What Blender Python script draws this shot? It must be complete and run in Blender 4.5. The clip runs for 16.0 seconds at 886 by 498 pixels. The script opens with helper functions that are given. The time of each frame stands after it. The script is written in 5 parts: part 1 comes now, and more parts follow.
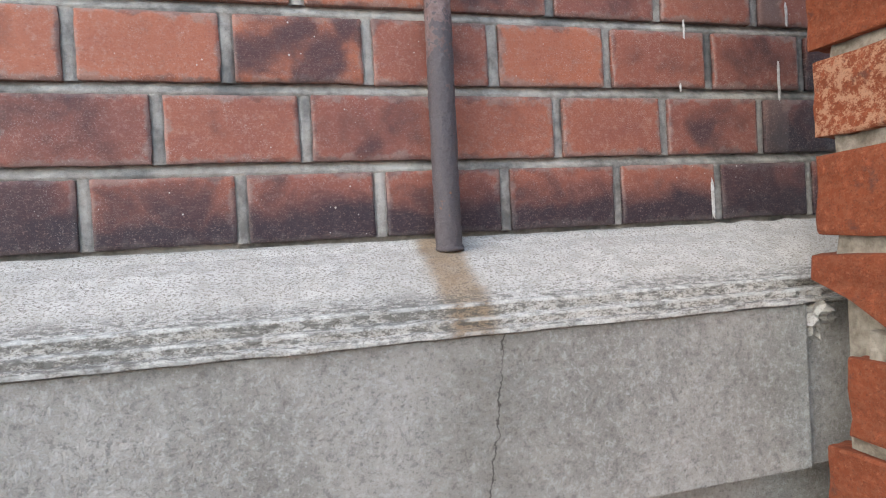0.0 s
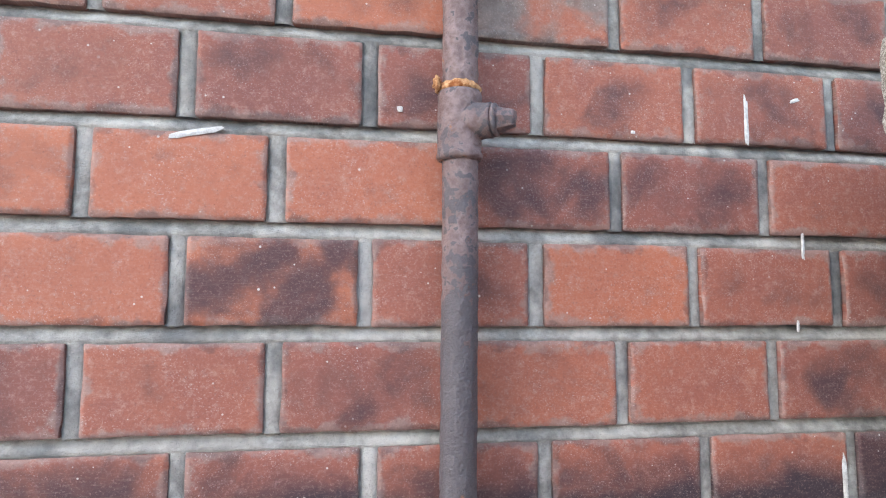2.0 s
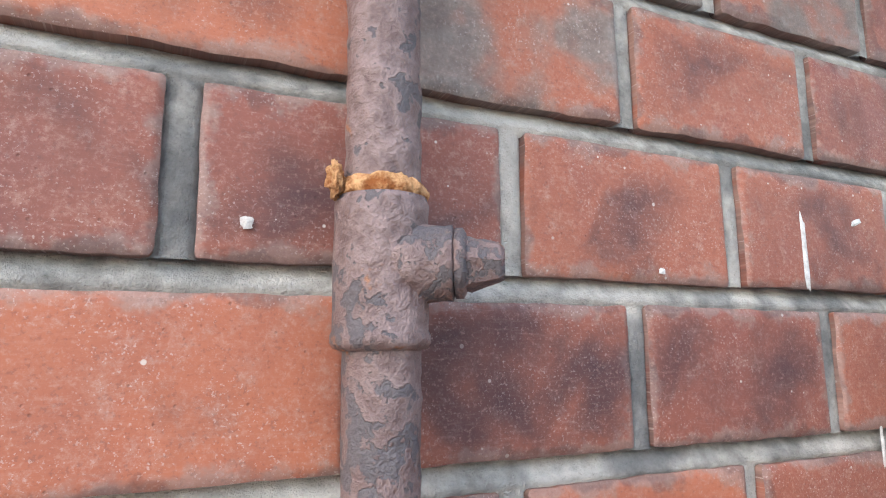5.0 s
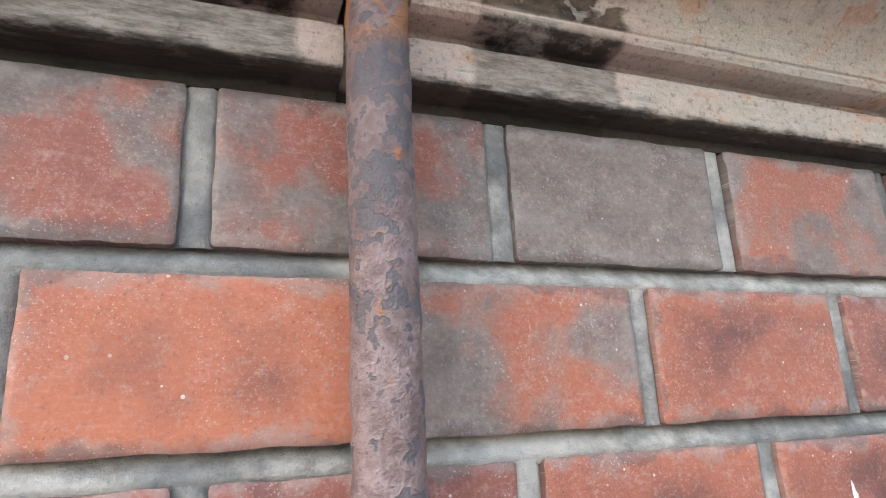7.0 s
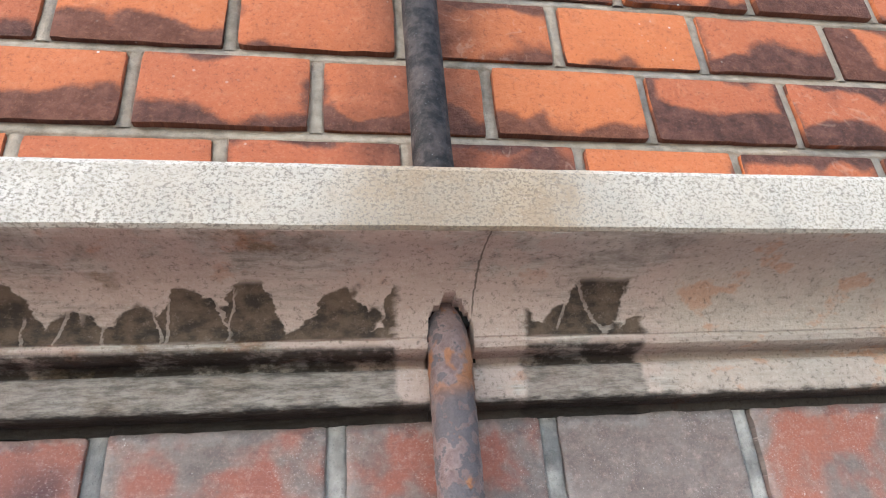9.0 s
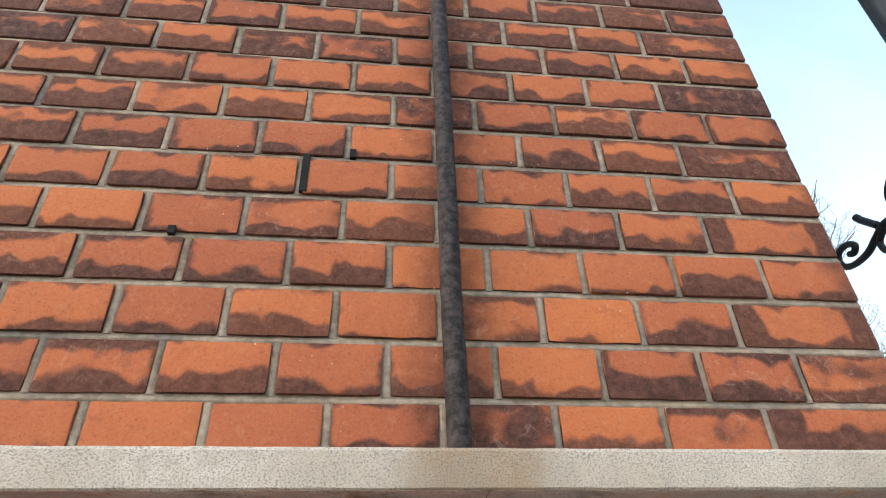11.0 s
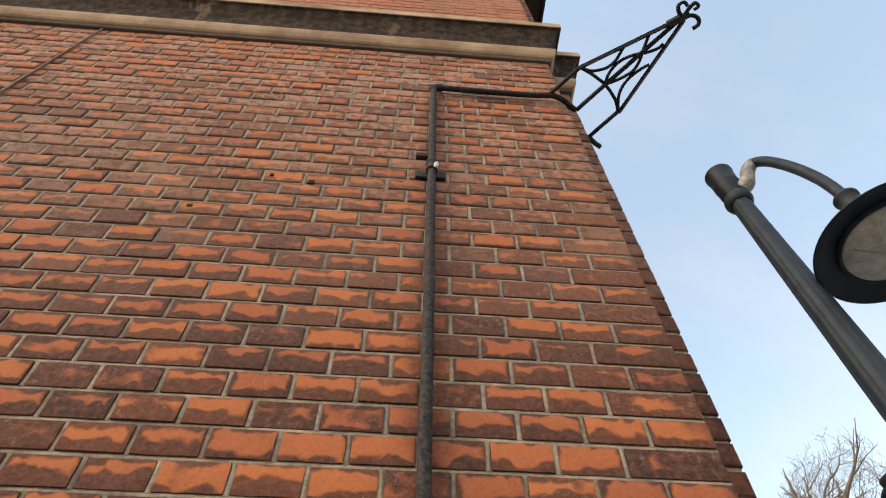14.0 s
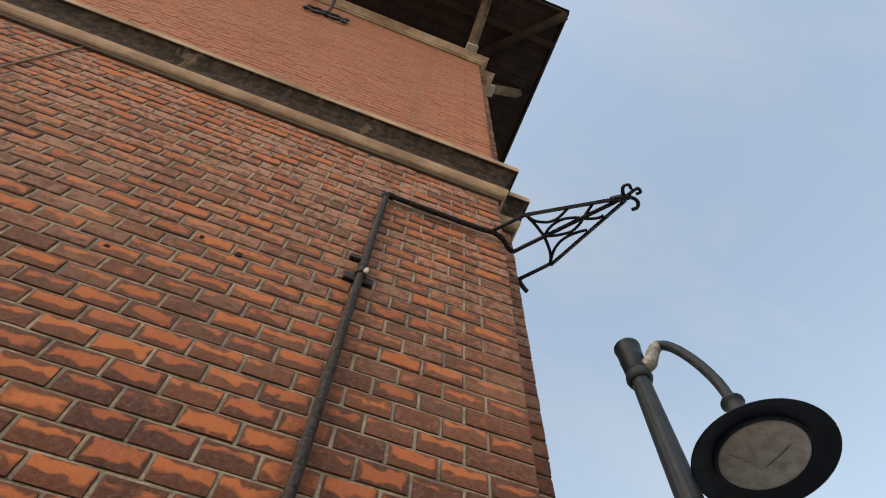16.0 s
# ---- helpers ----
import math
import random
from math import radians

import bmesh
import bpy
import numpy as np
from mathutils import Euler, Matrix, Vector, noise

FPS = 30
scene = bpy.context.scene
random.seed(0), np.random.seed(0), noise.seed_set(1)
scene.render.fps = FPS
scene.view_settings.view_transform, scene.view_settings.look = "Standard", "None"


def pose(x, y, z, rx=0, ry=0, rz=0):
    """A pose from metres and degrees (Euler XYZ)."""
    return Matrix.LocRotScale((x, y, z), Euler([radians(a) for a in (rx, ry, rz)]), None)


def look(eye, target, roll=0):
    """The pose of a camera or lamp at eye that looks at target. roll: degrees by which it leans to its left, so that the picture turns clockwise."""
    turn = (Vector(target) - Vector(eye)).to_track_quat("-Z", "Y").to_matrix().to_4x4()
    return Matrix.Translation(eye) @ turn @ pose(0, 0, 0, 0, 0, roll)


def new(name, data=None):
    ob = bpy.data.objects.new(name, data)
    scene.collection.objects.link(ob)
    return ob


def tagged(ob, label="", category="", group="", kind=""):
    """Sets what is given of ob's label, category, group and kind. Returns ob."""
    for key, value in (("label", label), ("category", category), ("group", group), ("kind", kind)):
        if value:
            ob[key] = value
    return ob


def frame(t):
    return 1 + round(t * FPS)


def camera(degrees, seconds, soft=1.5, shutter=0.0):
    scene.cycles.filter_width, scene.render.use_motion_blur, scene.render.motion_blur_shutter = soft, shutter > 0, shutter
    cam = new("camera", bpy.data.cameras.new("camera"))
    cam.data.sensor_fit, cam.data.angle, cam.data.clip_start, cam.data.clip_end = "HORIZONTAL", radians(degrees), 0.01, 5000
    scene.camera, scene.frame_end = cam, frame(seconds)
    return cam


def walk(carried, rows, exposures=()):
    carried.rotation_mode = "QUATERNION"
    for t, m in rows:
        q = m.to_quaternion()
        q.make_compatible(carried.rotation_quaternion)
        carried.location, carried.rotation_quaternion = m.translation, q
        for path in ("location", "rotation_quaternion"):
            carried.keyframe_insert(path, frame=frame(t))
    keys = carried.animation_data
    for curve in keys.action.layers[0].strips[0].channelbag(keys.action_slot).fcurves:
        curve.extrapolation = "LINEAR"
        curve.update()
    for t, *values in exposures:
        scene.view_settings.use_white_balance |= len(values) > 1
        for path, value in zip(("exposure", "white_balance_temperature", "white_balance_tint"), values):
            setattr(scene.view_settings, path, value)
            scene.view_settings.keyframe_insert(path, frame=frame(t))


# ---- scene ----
cam = camera(70.2, 16.0, soft=1.1)
PATH = [
    (0, (-0.009, -0.002, 1.305), (0.528, 1.924, 1.27), -3.1),
    (0.5, (0.008, 0.008, 1.34), (0.543, 1.935, 1.341), -2.5),
    (1, (0.045, 0.01, 1.383), (0.51, 1.955, 1.432), -1.1),
    (1.5, (0.074, 0.037, 1.429), (0.449, 2.001, 1.497), -0.0),
    (2, (0.073, 0.143, 1.469), (0.407, 2.106, 1.653), 0.3),
    (2.5, (0.067, 0.245, 1.518), (0.491, 2.176, 1.815), 0.9),
    (3, (0.075, 0.287, 1.544), (0.659, 2.164, 1.911), 0.9),
    (3.5, (0.083, 0.331, 1.557), (0.763, 2.175, 1.929), -0.0),
    (3.7, (0.088, 0.348, 1.558), (0.801, 2.179, 1.926), -0.4),
    (5.8, (0.091, 0.377, 1.597), (0.921, 2.17, 1.903), -0.1),
    (6, (0.086, 0.374, 1.608), (0.91, 2.171, 1.91), -0.4),
    (6.5, (0.091, 0.369, 1.646), (0.892, 2.156, 2.05), -2.5),
    (7, (0.098, 0.355, 1.681), (0.788, 2.158, 2.201), -2.8),
    (7.5, (0.097, 0.332, 1.706), (0.624, 2.151, 2.351), -3.9),
    (8, (0.103, 0.305, 1.72), (0.509, 2.113, 2.472), -4.8),
    (8.5, (0.105, 0.271, 1.727), (0.435, 2.037, 2.604), -4.8),
    (8.7, (0.101, 0.253, 1.746), (0.433, 2.037, 2.587), -4.5),
    (10.8, (0.064, -0.061, 1.737), (0.272, 1.574, 2.87), -2.0),
    (11, (0.061, -0.089, 1.743), (0.267, 1.534, 2.893), -2.0),
    (11.5, (0.064, -0.138, 1.765), (0.261, 1.43, 2.991), -1.2),
    (12, (0.088, -0.21, 1.789), (0.255, 1.303, 3.086), -0.4),
    (12.5, (0.108, -0.275, 1.799), (0.26, 1.137, 3.207), -0.5),
    (13, (0.105, -0.31, 1.805), (0.236, 1.009, 3.302), -0.5),
    (13.5, (0.112, -0.345, 1.81), (0.213, 0.871, 3.395), -1.2),
    (14, (0.108, -0.372, 1.813), (0.203, 0.75, 3.466), -0.4),
    (14.5, (0.1, -0.392, 1.814), (0.198, 0.648, 3.52), 1.7),
    (15, (0.105, -0.414, 1.815), (0.216, 0.528, 3.576), 4.1),
    (15.5, (0.116, -0.425, 1.814), (0.302, 0.455, 3.601), 4.9),
    (16, (0.12, -0.436, 1.816), (0.369, 0.373, 3.628), 4.0),
]
EXPOSURES = [(0.0, 1.42, 5480, 10), (1.0, 1.5, 5350, 10), (2.0, 1.78, 5250, 10), (3.0, 1.82, 5350, 10), (6.0, 1.85, 5500, 10), (8.7, 2.04, 5450, 10), (11.0, 1.54, 5900, 10), (12.0, 1.40, 6250, 10), (12.5, 1.24, 6350, 10), (13.5, 1.26, 6750, 11), (14.5, 1.03, 6950, 12), (15.5, 0.82, 6950, 12), (16.0, 0.84, 6950, 12)]
walk(cam, [(t, look(eye, target, roll)) for t, eye, target, roll in PATH], EXPOSURES)

# ---- world and light ----
world = bpy.data.worlds.new("sky")
scene.world = world
world.use_nodes = True
wn = world.node_tree
sky = wn.nodes.new("ShaderNodeTexSky")
sky.sky_type = "NISHITA"
sky.sun_disc = False
sky.sun_elevation = radians(36)
sky.sun_rotation = radians(245)
sky.air_density, sky.dust_density, sky.ozone_density = 2.0, 2.2, 1.3
# thin high haze with faint wisps
way = wn.nodes.new("ShaderNodeTexCoord")
stretch = wn.nodes.new("ShaderNodeMapping")
stretch.inputs["Scale"].default_value = (1.0, 2.6, 1.4)
stretch.inputs["Rotation"].default_value = (0.2, 0.5, 0.7)
wisp = wn.nodes.new("ShaderNodeTexNoise")
wisp.inputs["Scale"].default_value, wisp.inputs["Detail"].default_value, wisp.inputs["Roughness"].default_value = 2.2, 6.0, 0.6
thin = wn.nodes.new("ShaderNodeMapRange")
for slot, v in zip((1, 2, 3, 4), (0.42, 0.72, 0.86, 0.66)):
    thin.inputs[slot].default_value = v
haze = wn.nodes.new("ShaderNodeHueSaturation")
wn.links.new(way.outputs["Generated"], stretch.inputs["Vector"])
wn.links.new(stretch.outputs[0], wisp.inputs["Vector"])
wn.links.new(wisp.outputs["Fac"], thin.inputs[0])
wn.links.new(thin.outputs[0], haze.inputs["Saturation"])
wn.links.new(sky.outputs[0], haze.inputs["Color"])
wn.links.new(haze.outputs[0], wn.nodes["Background"].inputs[0])
wn.nodes["Background"].inputs[1].default_value = 0.15
sun_data = bpy.data.lights.new("sun", "SUN")
sun_data.energy, sun_data.angle, sun_data.color = 0.15, radians(60), (1.0, 0.97, 0.93)
sun = new("sun", sun_data)
sun.matrix_world = look((-9.0, -4.3, 7.5), (0.2, 0.0, 0.5))

# ---- material helpers ----


class Mat:
    """A node material under construction; sockets or plain values go in, sockets come out."""

    def __init__(self, name):
        self.m = bpy.data.materials.new(name)
        self.m.use_nodes = True
        self.t = self.m.node_tree
        self.b = self.t.nodes["Principled BSDF"]

    def add(self, kind, op="", clamp=False, feature="", attribute=""):
        n = self.t.nodes.new("ShaderNode" + kind)
        if kind == "Math":
            n.operation, n.use_clamp = op, clamp
        elif kind == "MapRange":
            n.interpolation_type = "SMOOTHSTEP"
        elif kind == "TexVoronoi":
            n.feature = feature
        elif kind == "Mix":
            n.data_type = "RGBA"
        elif kind == "Attribute":
            n.attribute_type, n.attribute_name = "OBJECT", attribute
        return n

    def put(self, sock, v):
        if isinstance(v, bpy.types.NodeSocket):
            self.t.links.new(v, sock)
        elif isinstance(v, (tuple, list)) and len(v) == 3 and sock.type == "RGBA":
            sock.default_value = (*v, 1)
        else:
            sock.default_value = v

    def math(self, op, a, b=0.0, c=0.0, clamp=False):
        n = self.add("Math", op, clamp)
        for s, v in zip(n.inputs, (a, b, c)):
            self.put(s, v)
        return n.outputs[0]

    def step(self, v, lo, hi, a=0.0, b=1.0):
        n = self.add("MapRange")
        for s, x in zip(n.inputs, (v, lo, hi, a, b)):
            self.put(s, x)
        return n.outputs[0]

    def noise(self, p, scale, detail=3.0, rough=0.55, distort=0.0):
        n = self.add("TexNoise")
        self.put(n.inputs["Vector"], p)
        for k, v in (("Scale", scale), ("Detail", detail), ("Roughness", rough), ("Distortion", distort)):
            self.put(n.inputs[k], v)
        return n.outputs["Fac"]

    def voro(self, p, scale, feature="F1"):
        n = self.add("TexVoronoi", feature=feature)
        self.put(n.inputs["Vector"], p)
        n.inputs["Scale"].default_value = scale
        return n.outputs["Distance"]

    def mix(self, f, a, b):
        n = self.add("Mix")
        self.put(n.inputs[0], f)
        self.put(n.inputs[6], a)
        self.put(n.inputs[7], b)
        return n.outputs[2]

    def pos(self):
        return self.add("NewGeometry").outputs["Position"]

    def xyz(self, v):
        n = self.add("SeparateXYZ")
        self.put(n.inputs[0], v)
        return n.outputs[0], n.outputs[1], n.outputs[2]

    def join(self, x, y, z):
        n = self.add("CombineXYZ")
        for s, v in zip(n.inputs, (x, y, z)):
            self.put(s, v)
        return n.outputs[0]

    def attr(self, name):
        return self.add("Attribute", attribute=name).outputs["Fac"]

    def rand(self):
        o = self.add("ObjectInfo").outputs["Random"]
        i = self.add("NewGeometry").outputs["Random Per Island"]
        return self.math("FRACT", self.math("MULTIPLY_ADD", i, 7.31, o))

    def done(self, color, rough=0.8, bump=None, strength=0.4, dist=0.002, metal=0.0, spec=0.4):
        self.put(self.b.inputs["Base Color"], color)
        self.put(self.b.inputs["Roughness"], rough)
        self.put(self.b.inputs["Metallic"], metal)
        self.put(self.b.inputs["Specular IOR Level"], spec)
        if bump is not None:
            n = self.add("Bump")
            n.inputs["Strength"].default_value, n.inputs["Distance"].default_value = strength, dist
            self.put(n.inputs["Height"], bump)
            self.t.links.new(n.outputs[0], self.b.inputs["Normal"])
        return self.m


def brick_lower():
    """Smooth facing brick, red to orange, with purple-brown kiln flashing, soot and pale specks."""
    k = Mat("facing_brick_red")
    u, v, _ = k.xyz(k.add("UVMap").outputs[0])
    r = k.rand()
    p = k.join(k.math("MULTIPLY_ADD", r, 37.0, u), k.math("MULTIPLY_ADD", r, 11.0, v), k.math("MULTIPLY", r, 5.0))
    big, mid, fine = k.noise(p, 22, 3, 0.5, 0.4), k.noise(p, 75, 5, 0.65), k.noise(p, 520, 3, 0.7)
    tint, soot, low, grey = k.attr("tint"), k.attr("soot"), k.attr("low"), k.attr("grey")
    f = k.math("ADD", tint, k.math("MULTIPLY_ADD", big, 0.9, -0.45), clamp=True)
    c = k.mix(f, (0.205, 0.070, 0.052), (0.44, 0.142, 0.066))
    c = k.mix(k.step(mid, 0.45, 0.8, 0, 0.5), c, (0.36, 0.16, 0.105))
    # kiln flashing towards the middle, darker foot
    vn = k.math("DIVIDE", v, 0.031)
    un = k.math("DIVIDE", u, 0.062)
    cen = k.math("SUBTRACT", 1.0, k.math("ADD", k.math("MULTIPLY", k.math("MULTIPLY", vn, vn), 0.7), k.math("MULTIPLY", k.math("MULTIPLY", un, un), 0.7)))
    b = k.math("ADD", k.math("ADD", soot, k.math("MULTIPLY_ADD", big, 1.8, -1.1)), k.math("MULTIPLY", cen, 0.42))
    b = k.math("ADD", b, k.math("MULTIPLY_ADD", mid, 0.5, -0.25))
    foot = k.math("MULTIPLY", low, k.step(k.math("ADD", vn, k.math("MULTIPLY_ADD", big, 1.4, -0.7)), 0.85, -0.45))
    dark = k.math("MAXIMUM", k.step(b, 0.15, 0.95, 0, 0.93), k.math("MULTIPLY", foot, 0.97))
    c = k.mix(dark, c, k.mix(k.math("MULTIPLY", mid, k.math("SUBTRACT", 1.0, k.math("MULTIPLY", foot, 0.75))), (0.018, 0.015, 0.023), (0.088, 0.040, 0.041)))
    g = k.step(k.math("MULTIPLY_ADD", big, 1.6, k.math("MULTIPLY_ADD", grey, 0.8, k.math("MULTIPLY", mid, 0.3))), 1.10, 1.45, 0, 0.88)
    g = k.math("MULTIPLY", g, k.step(grey, 0.02, 0.12))
    c = k.mix(g, c, k.mix(k.step(k.noise(p, 60, 6, 0.7), 0.2, 0.8), (0.105, 0.085, 0.073), (0.225, 0.192, 0.168)))
    # lime bloom and specks
    c = k.mix(k.math("MULTIPLY", k.step(k.noise(p, 150, 7, 0.85), 0.50, 0.74), k.math("MULTIPLY_ADD", dark, -0.40, 0.55)), c, (0.46, 0.31, 0.265))
    q = k.pos()
    sp = k.math("MULTIPLY", k.step(k.math("ADD", k.voro(q, 110), k.math("MULTIPLY", k.noise(q, 70, 2), 0.24)), 0.205, 0.165), k.step(k.noise(q, 21, 3), 0.46, 0.60))
    c = k.mix(k.math("MULTIPLY", sp, 0.8), c, (0.62, 0.56, 0.5))
    rim = k.math("MINIMUM", k.math("SUBTRACT", 0.0595, k.math("ABSOLUTE", u)), k.math("SUBTRACT", 0.0308, k.math("ABSOLUTE", v)))
    smear = k.step(k.math("ADD", rim, k.math("MULTIPLY_ADD", k.noise(p, 55, 4, 0.65), 0.034, -0.0205)), 0.0030, -0.0030)
    c = k.mix(k.math("MULTIPLY", smear, k.math("MULTIPLY_ADD", dark, -0.30, 0.45)), c, k.mix(mid, (0.17, 0.15, 0.135), (0.34, 0.30, 0.27)))
    sooty = k.step(k.math("ADD", rim, k.math("MULTIPLY_ADD", k.noise(p, 38, 3, 0.6), 0.04, -0.02)), 0.003, -0.001)
    c = k.mix(k.math("MULTIPLY", sooty, 0.42), c, (0.07, 0.045, 0.042))
    rub = k.noise(k.join(k.math("MULTIPLY", u, 0.12), v, r), 620, 4, 0.75)
    c = k.mix(k.math("MULTIPLY", k.step(rub, 0.52, 0.70), 0.10), c, (0.50, 0.33, 0.27))
    c = k.mix(k.math("MULTIPLY", k.step(rub, 0.46, 0.30), 0.10), c, (0.10, 0.05, 0.045))
    c = k.mix(k.step(fine, 0.54, 0.72, 0, 0.24), c, (0.50, 0.32, 0.26))
    c = k.mix(k.step(fine, 0.46, 0.30, 0, 0.30), c, (0.085, 0.045, 0.042))
    dust = k.math("MULTIPLY", k.step(k.noise(p, 900, 2, 0.6), 0.60, 0.68), k.step(k.noise(q, 34, 3, 0.6), 0.42, 0.60, 0.08, 0.42))
    dust = k.math("MULTIPLY", dust, k.math("MULTIPLY_ADD", dark, -0.55, 1.0))
    c = k.mix(dust, c, (0.56, 0.46, 0.42))
    pits = k.step(k.voro(p, 130), 0.10, 0.03)
    c = k.mix(k.math("MULTIPLY", pits, 0.28), c, (0.05, 0.03, 0.03))
    h = k.math("ADD", k.math("MULTIPLY", mid, 0.8), k.math("SUBTRACT", k.math("MULTIPLY", fine, 0.5), k.math("MULTIPLY", pits, 0.6)))
    return k.done(c, k.step(mid, 0.3, 0.8, 0.55, 0.85), h, 0.5, 0.0012, spec=0.35)


def brick_upper(name, fresh, burnt, shade, zlo, zhi, pale=0.0, much=1.0):
    """Weathered facing brick: a clean band with a wavy border in an otherwise sooty face."""
    k = Mat(name)
    u, v, _ = k.xyz(k.add("UVMap").outputs[0])
    r = k.rand()
    r2 = k.math("FRACT", k.math("MULTIPLY", r, 17.3))
    r3 = k.math("FRACT", k.math("MULTIPLY", r, 61.7))
    p = k.join(k.math("MULTIPLY_ADD", r, 37.0, u), k.math("MULTIPLY_ADD", r2, 11.0, v), k.math("MULTIPLY", r3, 5.0))
    big, mid, fine = k.noise(p, 20, 2, 0.5), k.noise(p, 80, 5, 0.65), k.noise(p, 420, 3, 0.7)
    q = k.pos()
    _, _, z = k.xyz(q)
    c = k.mix(k.math("MULTIPLY_ADD", r, 0.75, k.math("MULTIPLY", big, 0.35)), fresh, burnt)
    c = k.mix(k.step(mid, 0.5, 0.85, 0, 0.4), c, (0.55, 0.26, 0.14))
    c = k.mix(k.step(k.noise(p, 45, 6, 0.75), 0.52, 0.74, 0, 0.35), c, (0.20, 0.068, 0.042))
    vn = k.math("DIVIDE", v, 0.031)
    x, _, _ = k.xyz(q)
    un = k.math("DIVIDE", k.math("ABSOLUTE", u), 0.0595)
    lobes = k.noise(k.join(k.math("MULTIPLY_ADD", r, 53.0, u), k.math("MULTIPLY_ADD", r2, 9.0, k.math("MULTIPLY", v, 0.8)), r3), 19, 1.6, 0.45, 0.5)
    crown = k.noise(k.join(k.math("MULTIPLY_ADD", r3, 41.0, u), k.math("MULTIPLY_ADD", r, 7.0, k.math("MULTIPLY", v, 0.7)), 3.0), 24, 1.6, 0.45, 0.4)
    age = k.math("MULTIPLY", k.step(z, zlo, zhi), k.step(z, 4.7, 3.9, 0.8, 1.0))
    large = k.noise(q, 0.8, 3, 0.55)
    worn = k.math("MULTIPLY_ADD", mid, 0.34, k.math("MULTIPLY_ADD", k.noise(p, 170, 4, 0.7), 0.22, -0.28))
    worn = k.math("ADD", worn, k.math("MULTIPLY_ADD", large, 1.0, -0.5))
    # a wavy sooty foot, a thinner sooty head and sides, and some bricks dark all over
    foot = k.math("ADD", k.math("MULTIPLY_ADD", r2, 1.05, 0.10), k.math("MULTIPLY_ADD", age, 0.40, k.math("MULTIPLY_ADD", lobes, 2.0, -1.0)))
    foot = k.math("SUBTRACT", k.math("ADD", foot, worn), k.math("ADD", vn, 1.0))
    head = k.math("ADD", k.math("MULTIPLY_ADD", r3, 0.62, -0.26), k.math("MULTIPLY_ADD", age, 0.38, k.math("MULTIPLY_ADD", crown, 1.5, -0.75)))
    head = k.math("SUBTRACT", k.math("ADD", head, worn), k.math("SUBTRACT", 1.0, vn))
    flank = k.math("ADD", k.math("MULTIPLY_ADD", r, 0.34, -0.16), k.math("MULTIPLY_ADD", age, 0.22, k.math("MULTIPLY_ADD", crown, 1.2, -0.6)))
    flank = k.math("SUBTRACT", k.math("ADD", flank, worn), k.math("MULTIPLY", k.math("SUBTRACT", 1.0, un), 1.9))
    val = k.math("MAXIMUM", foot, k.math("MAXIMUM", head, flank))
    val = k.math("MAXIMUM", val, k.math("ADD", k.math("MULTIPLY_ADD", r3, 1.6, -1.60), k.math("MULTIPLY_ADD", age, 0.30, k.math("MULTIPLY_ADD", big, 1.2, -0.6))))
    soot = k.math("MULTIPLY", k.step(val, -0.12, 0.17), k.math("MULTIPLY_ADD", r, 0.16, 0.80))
    # darker towards the outer corner and over the recessed strip
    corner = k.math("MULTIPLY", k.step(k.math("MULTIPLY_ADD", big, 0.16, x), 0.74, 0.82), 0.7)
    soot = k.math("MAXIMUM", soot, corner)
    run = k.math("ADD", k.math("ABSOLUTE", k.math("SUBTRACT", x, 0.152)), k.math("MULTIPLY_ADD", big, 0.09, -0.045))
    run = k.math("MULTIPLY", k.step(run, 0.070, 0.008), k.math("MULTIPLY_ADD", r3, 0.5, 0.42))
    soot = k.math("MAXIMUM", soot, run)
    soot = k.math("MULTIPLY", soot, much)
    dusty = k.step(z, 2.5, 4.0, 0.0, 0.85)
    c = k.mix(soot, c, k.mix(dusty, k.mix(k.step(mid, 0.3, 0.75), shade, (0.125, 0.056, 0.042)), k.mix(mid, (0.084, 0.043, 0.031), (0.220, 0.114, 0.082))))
    grit = k.noise(p, 300, 4, 0.8)
    c = k.mix(k.step(grit, 0.46, 0.34, 0, 0.38), c, (0.045, 0.024, 0.020))
    c = k.mix(k.math("MULTIPLY", k.step(grit, 0.54, 0.66), k.math("MULTIPLY_ADD", soot, -0.10, 0.20)), c, (0.56, 0.27, 0.16))
    # lime wash smeared over the higher courses
    wash = k.math("MULTIPLY", k.step(z, 2.6, 4.6), k.step(k.math("ADD", k.noise(p, 30, 6, 0.75), k.math("MULTIPLY_ADD", r2, 0.2, -0.1)), 0.46, 0.62))
    c = k.mix(k.math("MULTIPLY", wash, 0.6 if much > 0.5 else 0.2), c, (0.50, 0.285, 0.20))
    thread = k.math("ABSOLUTE", k.math("SUBTRACT", k.noise(p, 26, 2, 0.5, 0.6), 0.5))
    thread = k.math("MULTIPLY", k.step(thread, 0.020, 0.006), k.step(r3, 0.75, 0.9))
    c = k.mix(k.math("MULTIPLY", thread, k.step(mid, 0.45, 0.58, 0, 0.16)), c, (0.55, 0.38, 0.29))
    c = k.mix(k.math("MULTIPLY", k.step(k.noise(p, 170, 6, 0.8), 0.6, 0.8), 0.3 + pale), c, (0.5, 0.34, 0.26))
    sp = k.math("MULTIPLY", k.step(k.voro(q, 95), 0.13, 0.08), k.step(k.noise(q, 9, 2), 0.6, 0.7))
    c = k.mix(k.math("MULTIPLY", sp, 0.7), c, (0.6, 0.55, 0.5))
    h = k.math("ADD", k.math("MULTIPLY", mid, 0.9), k.math("MULTIPLY_ADD", fine, 0.4, k.math("MULTIPLY", soot, -0.3)))
    return k.done(c, 0.85, k.math("MULTIPLY_ADD", grit, 0.8, h), 0.8, 0.003, spec=0.2)


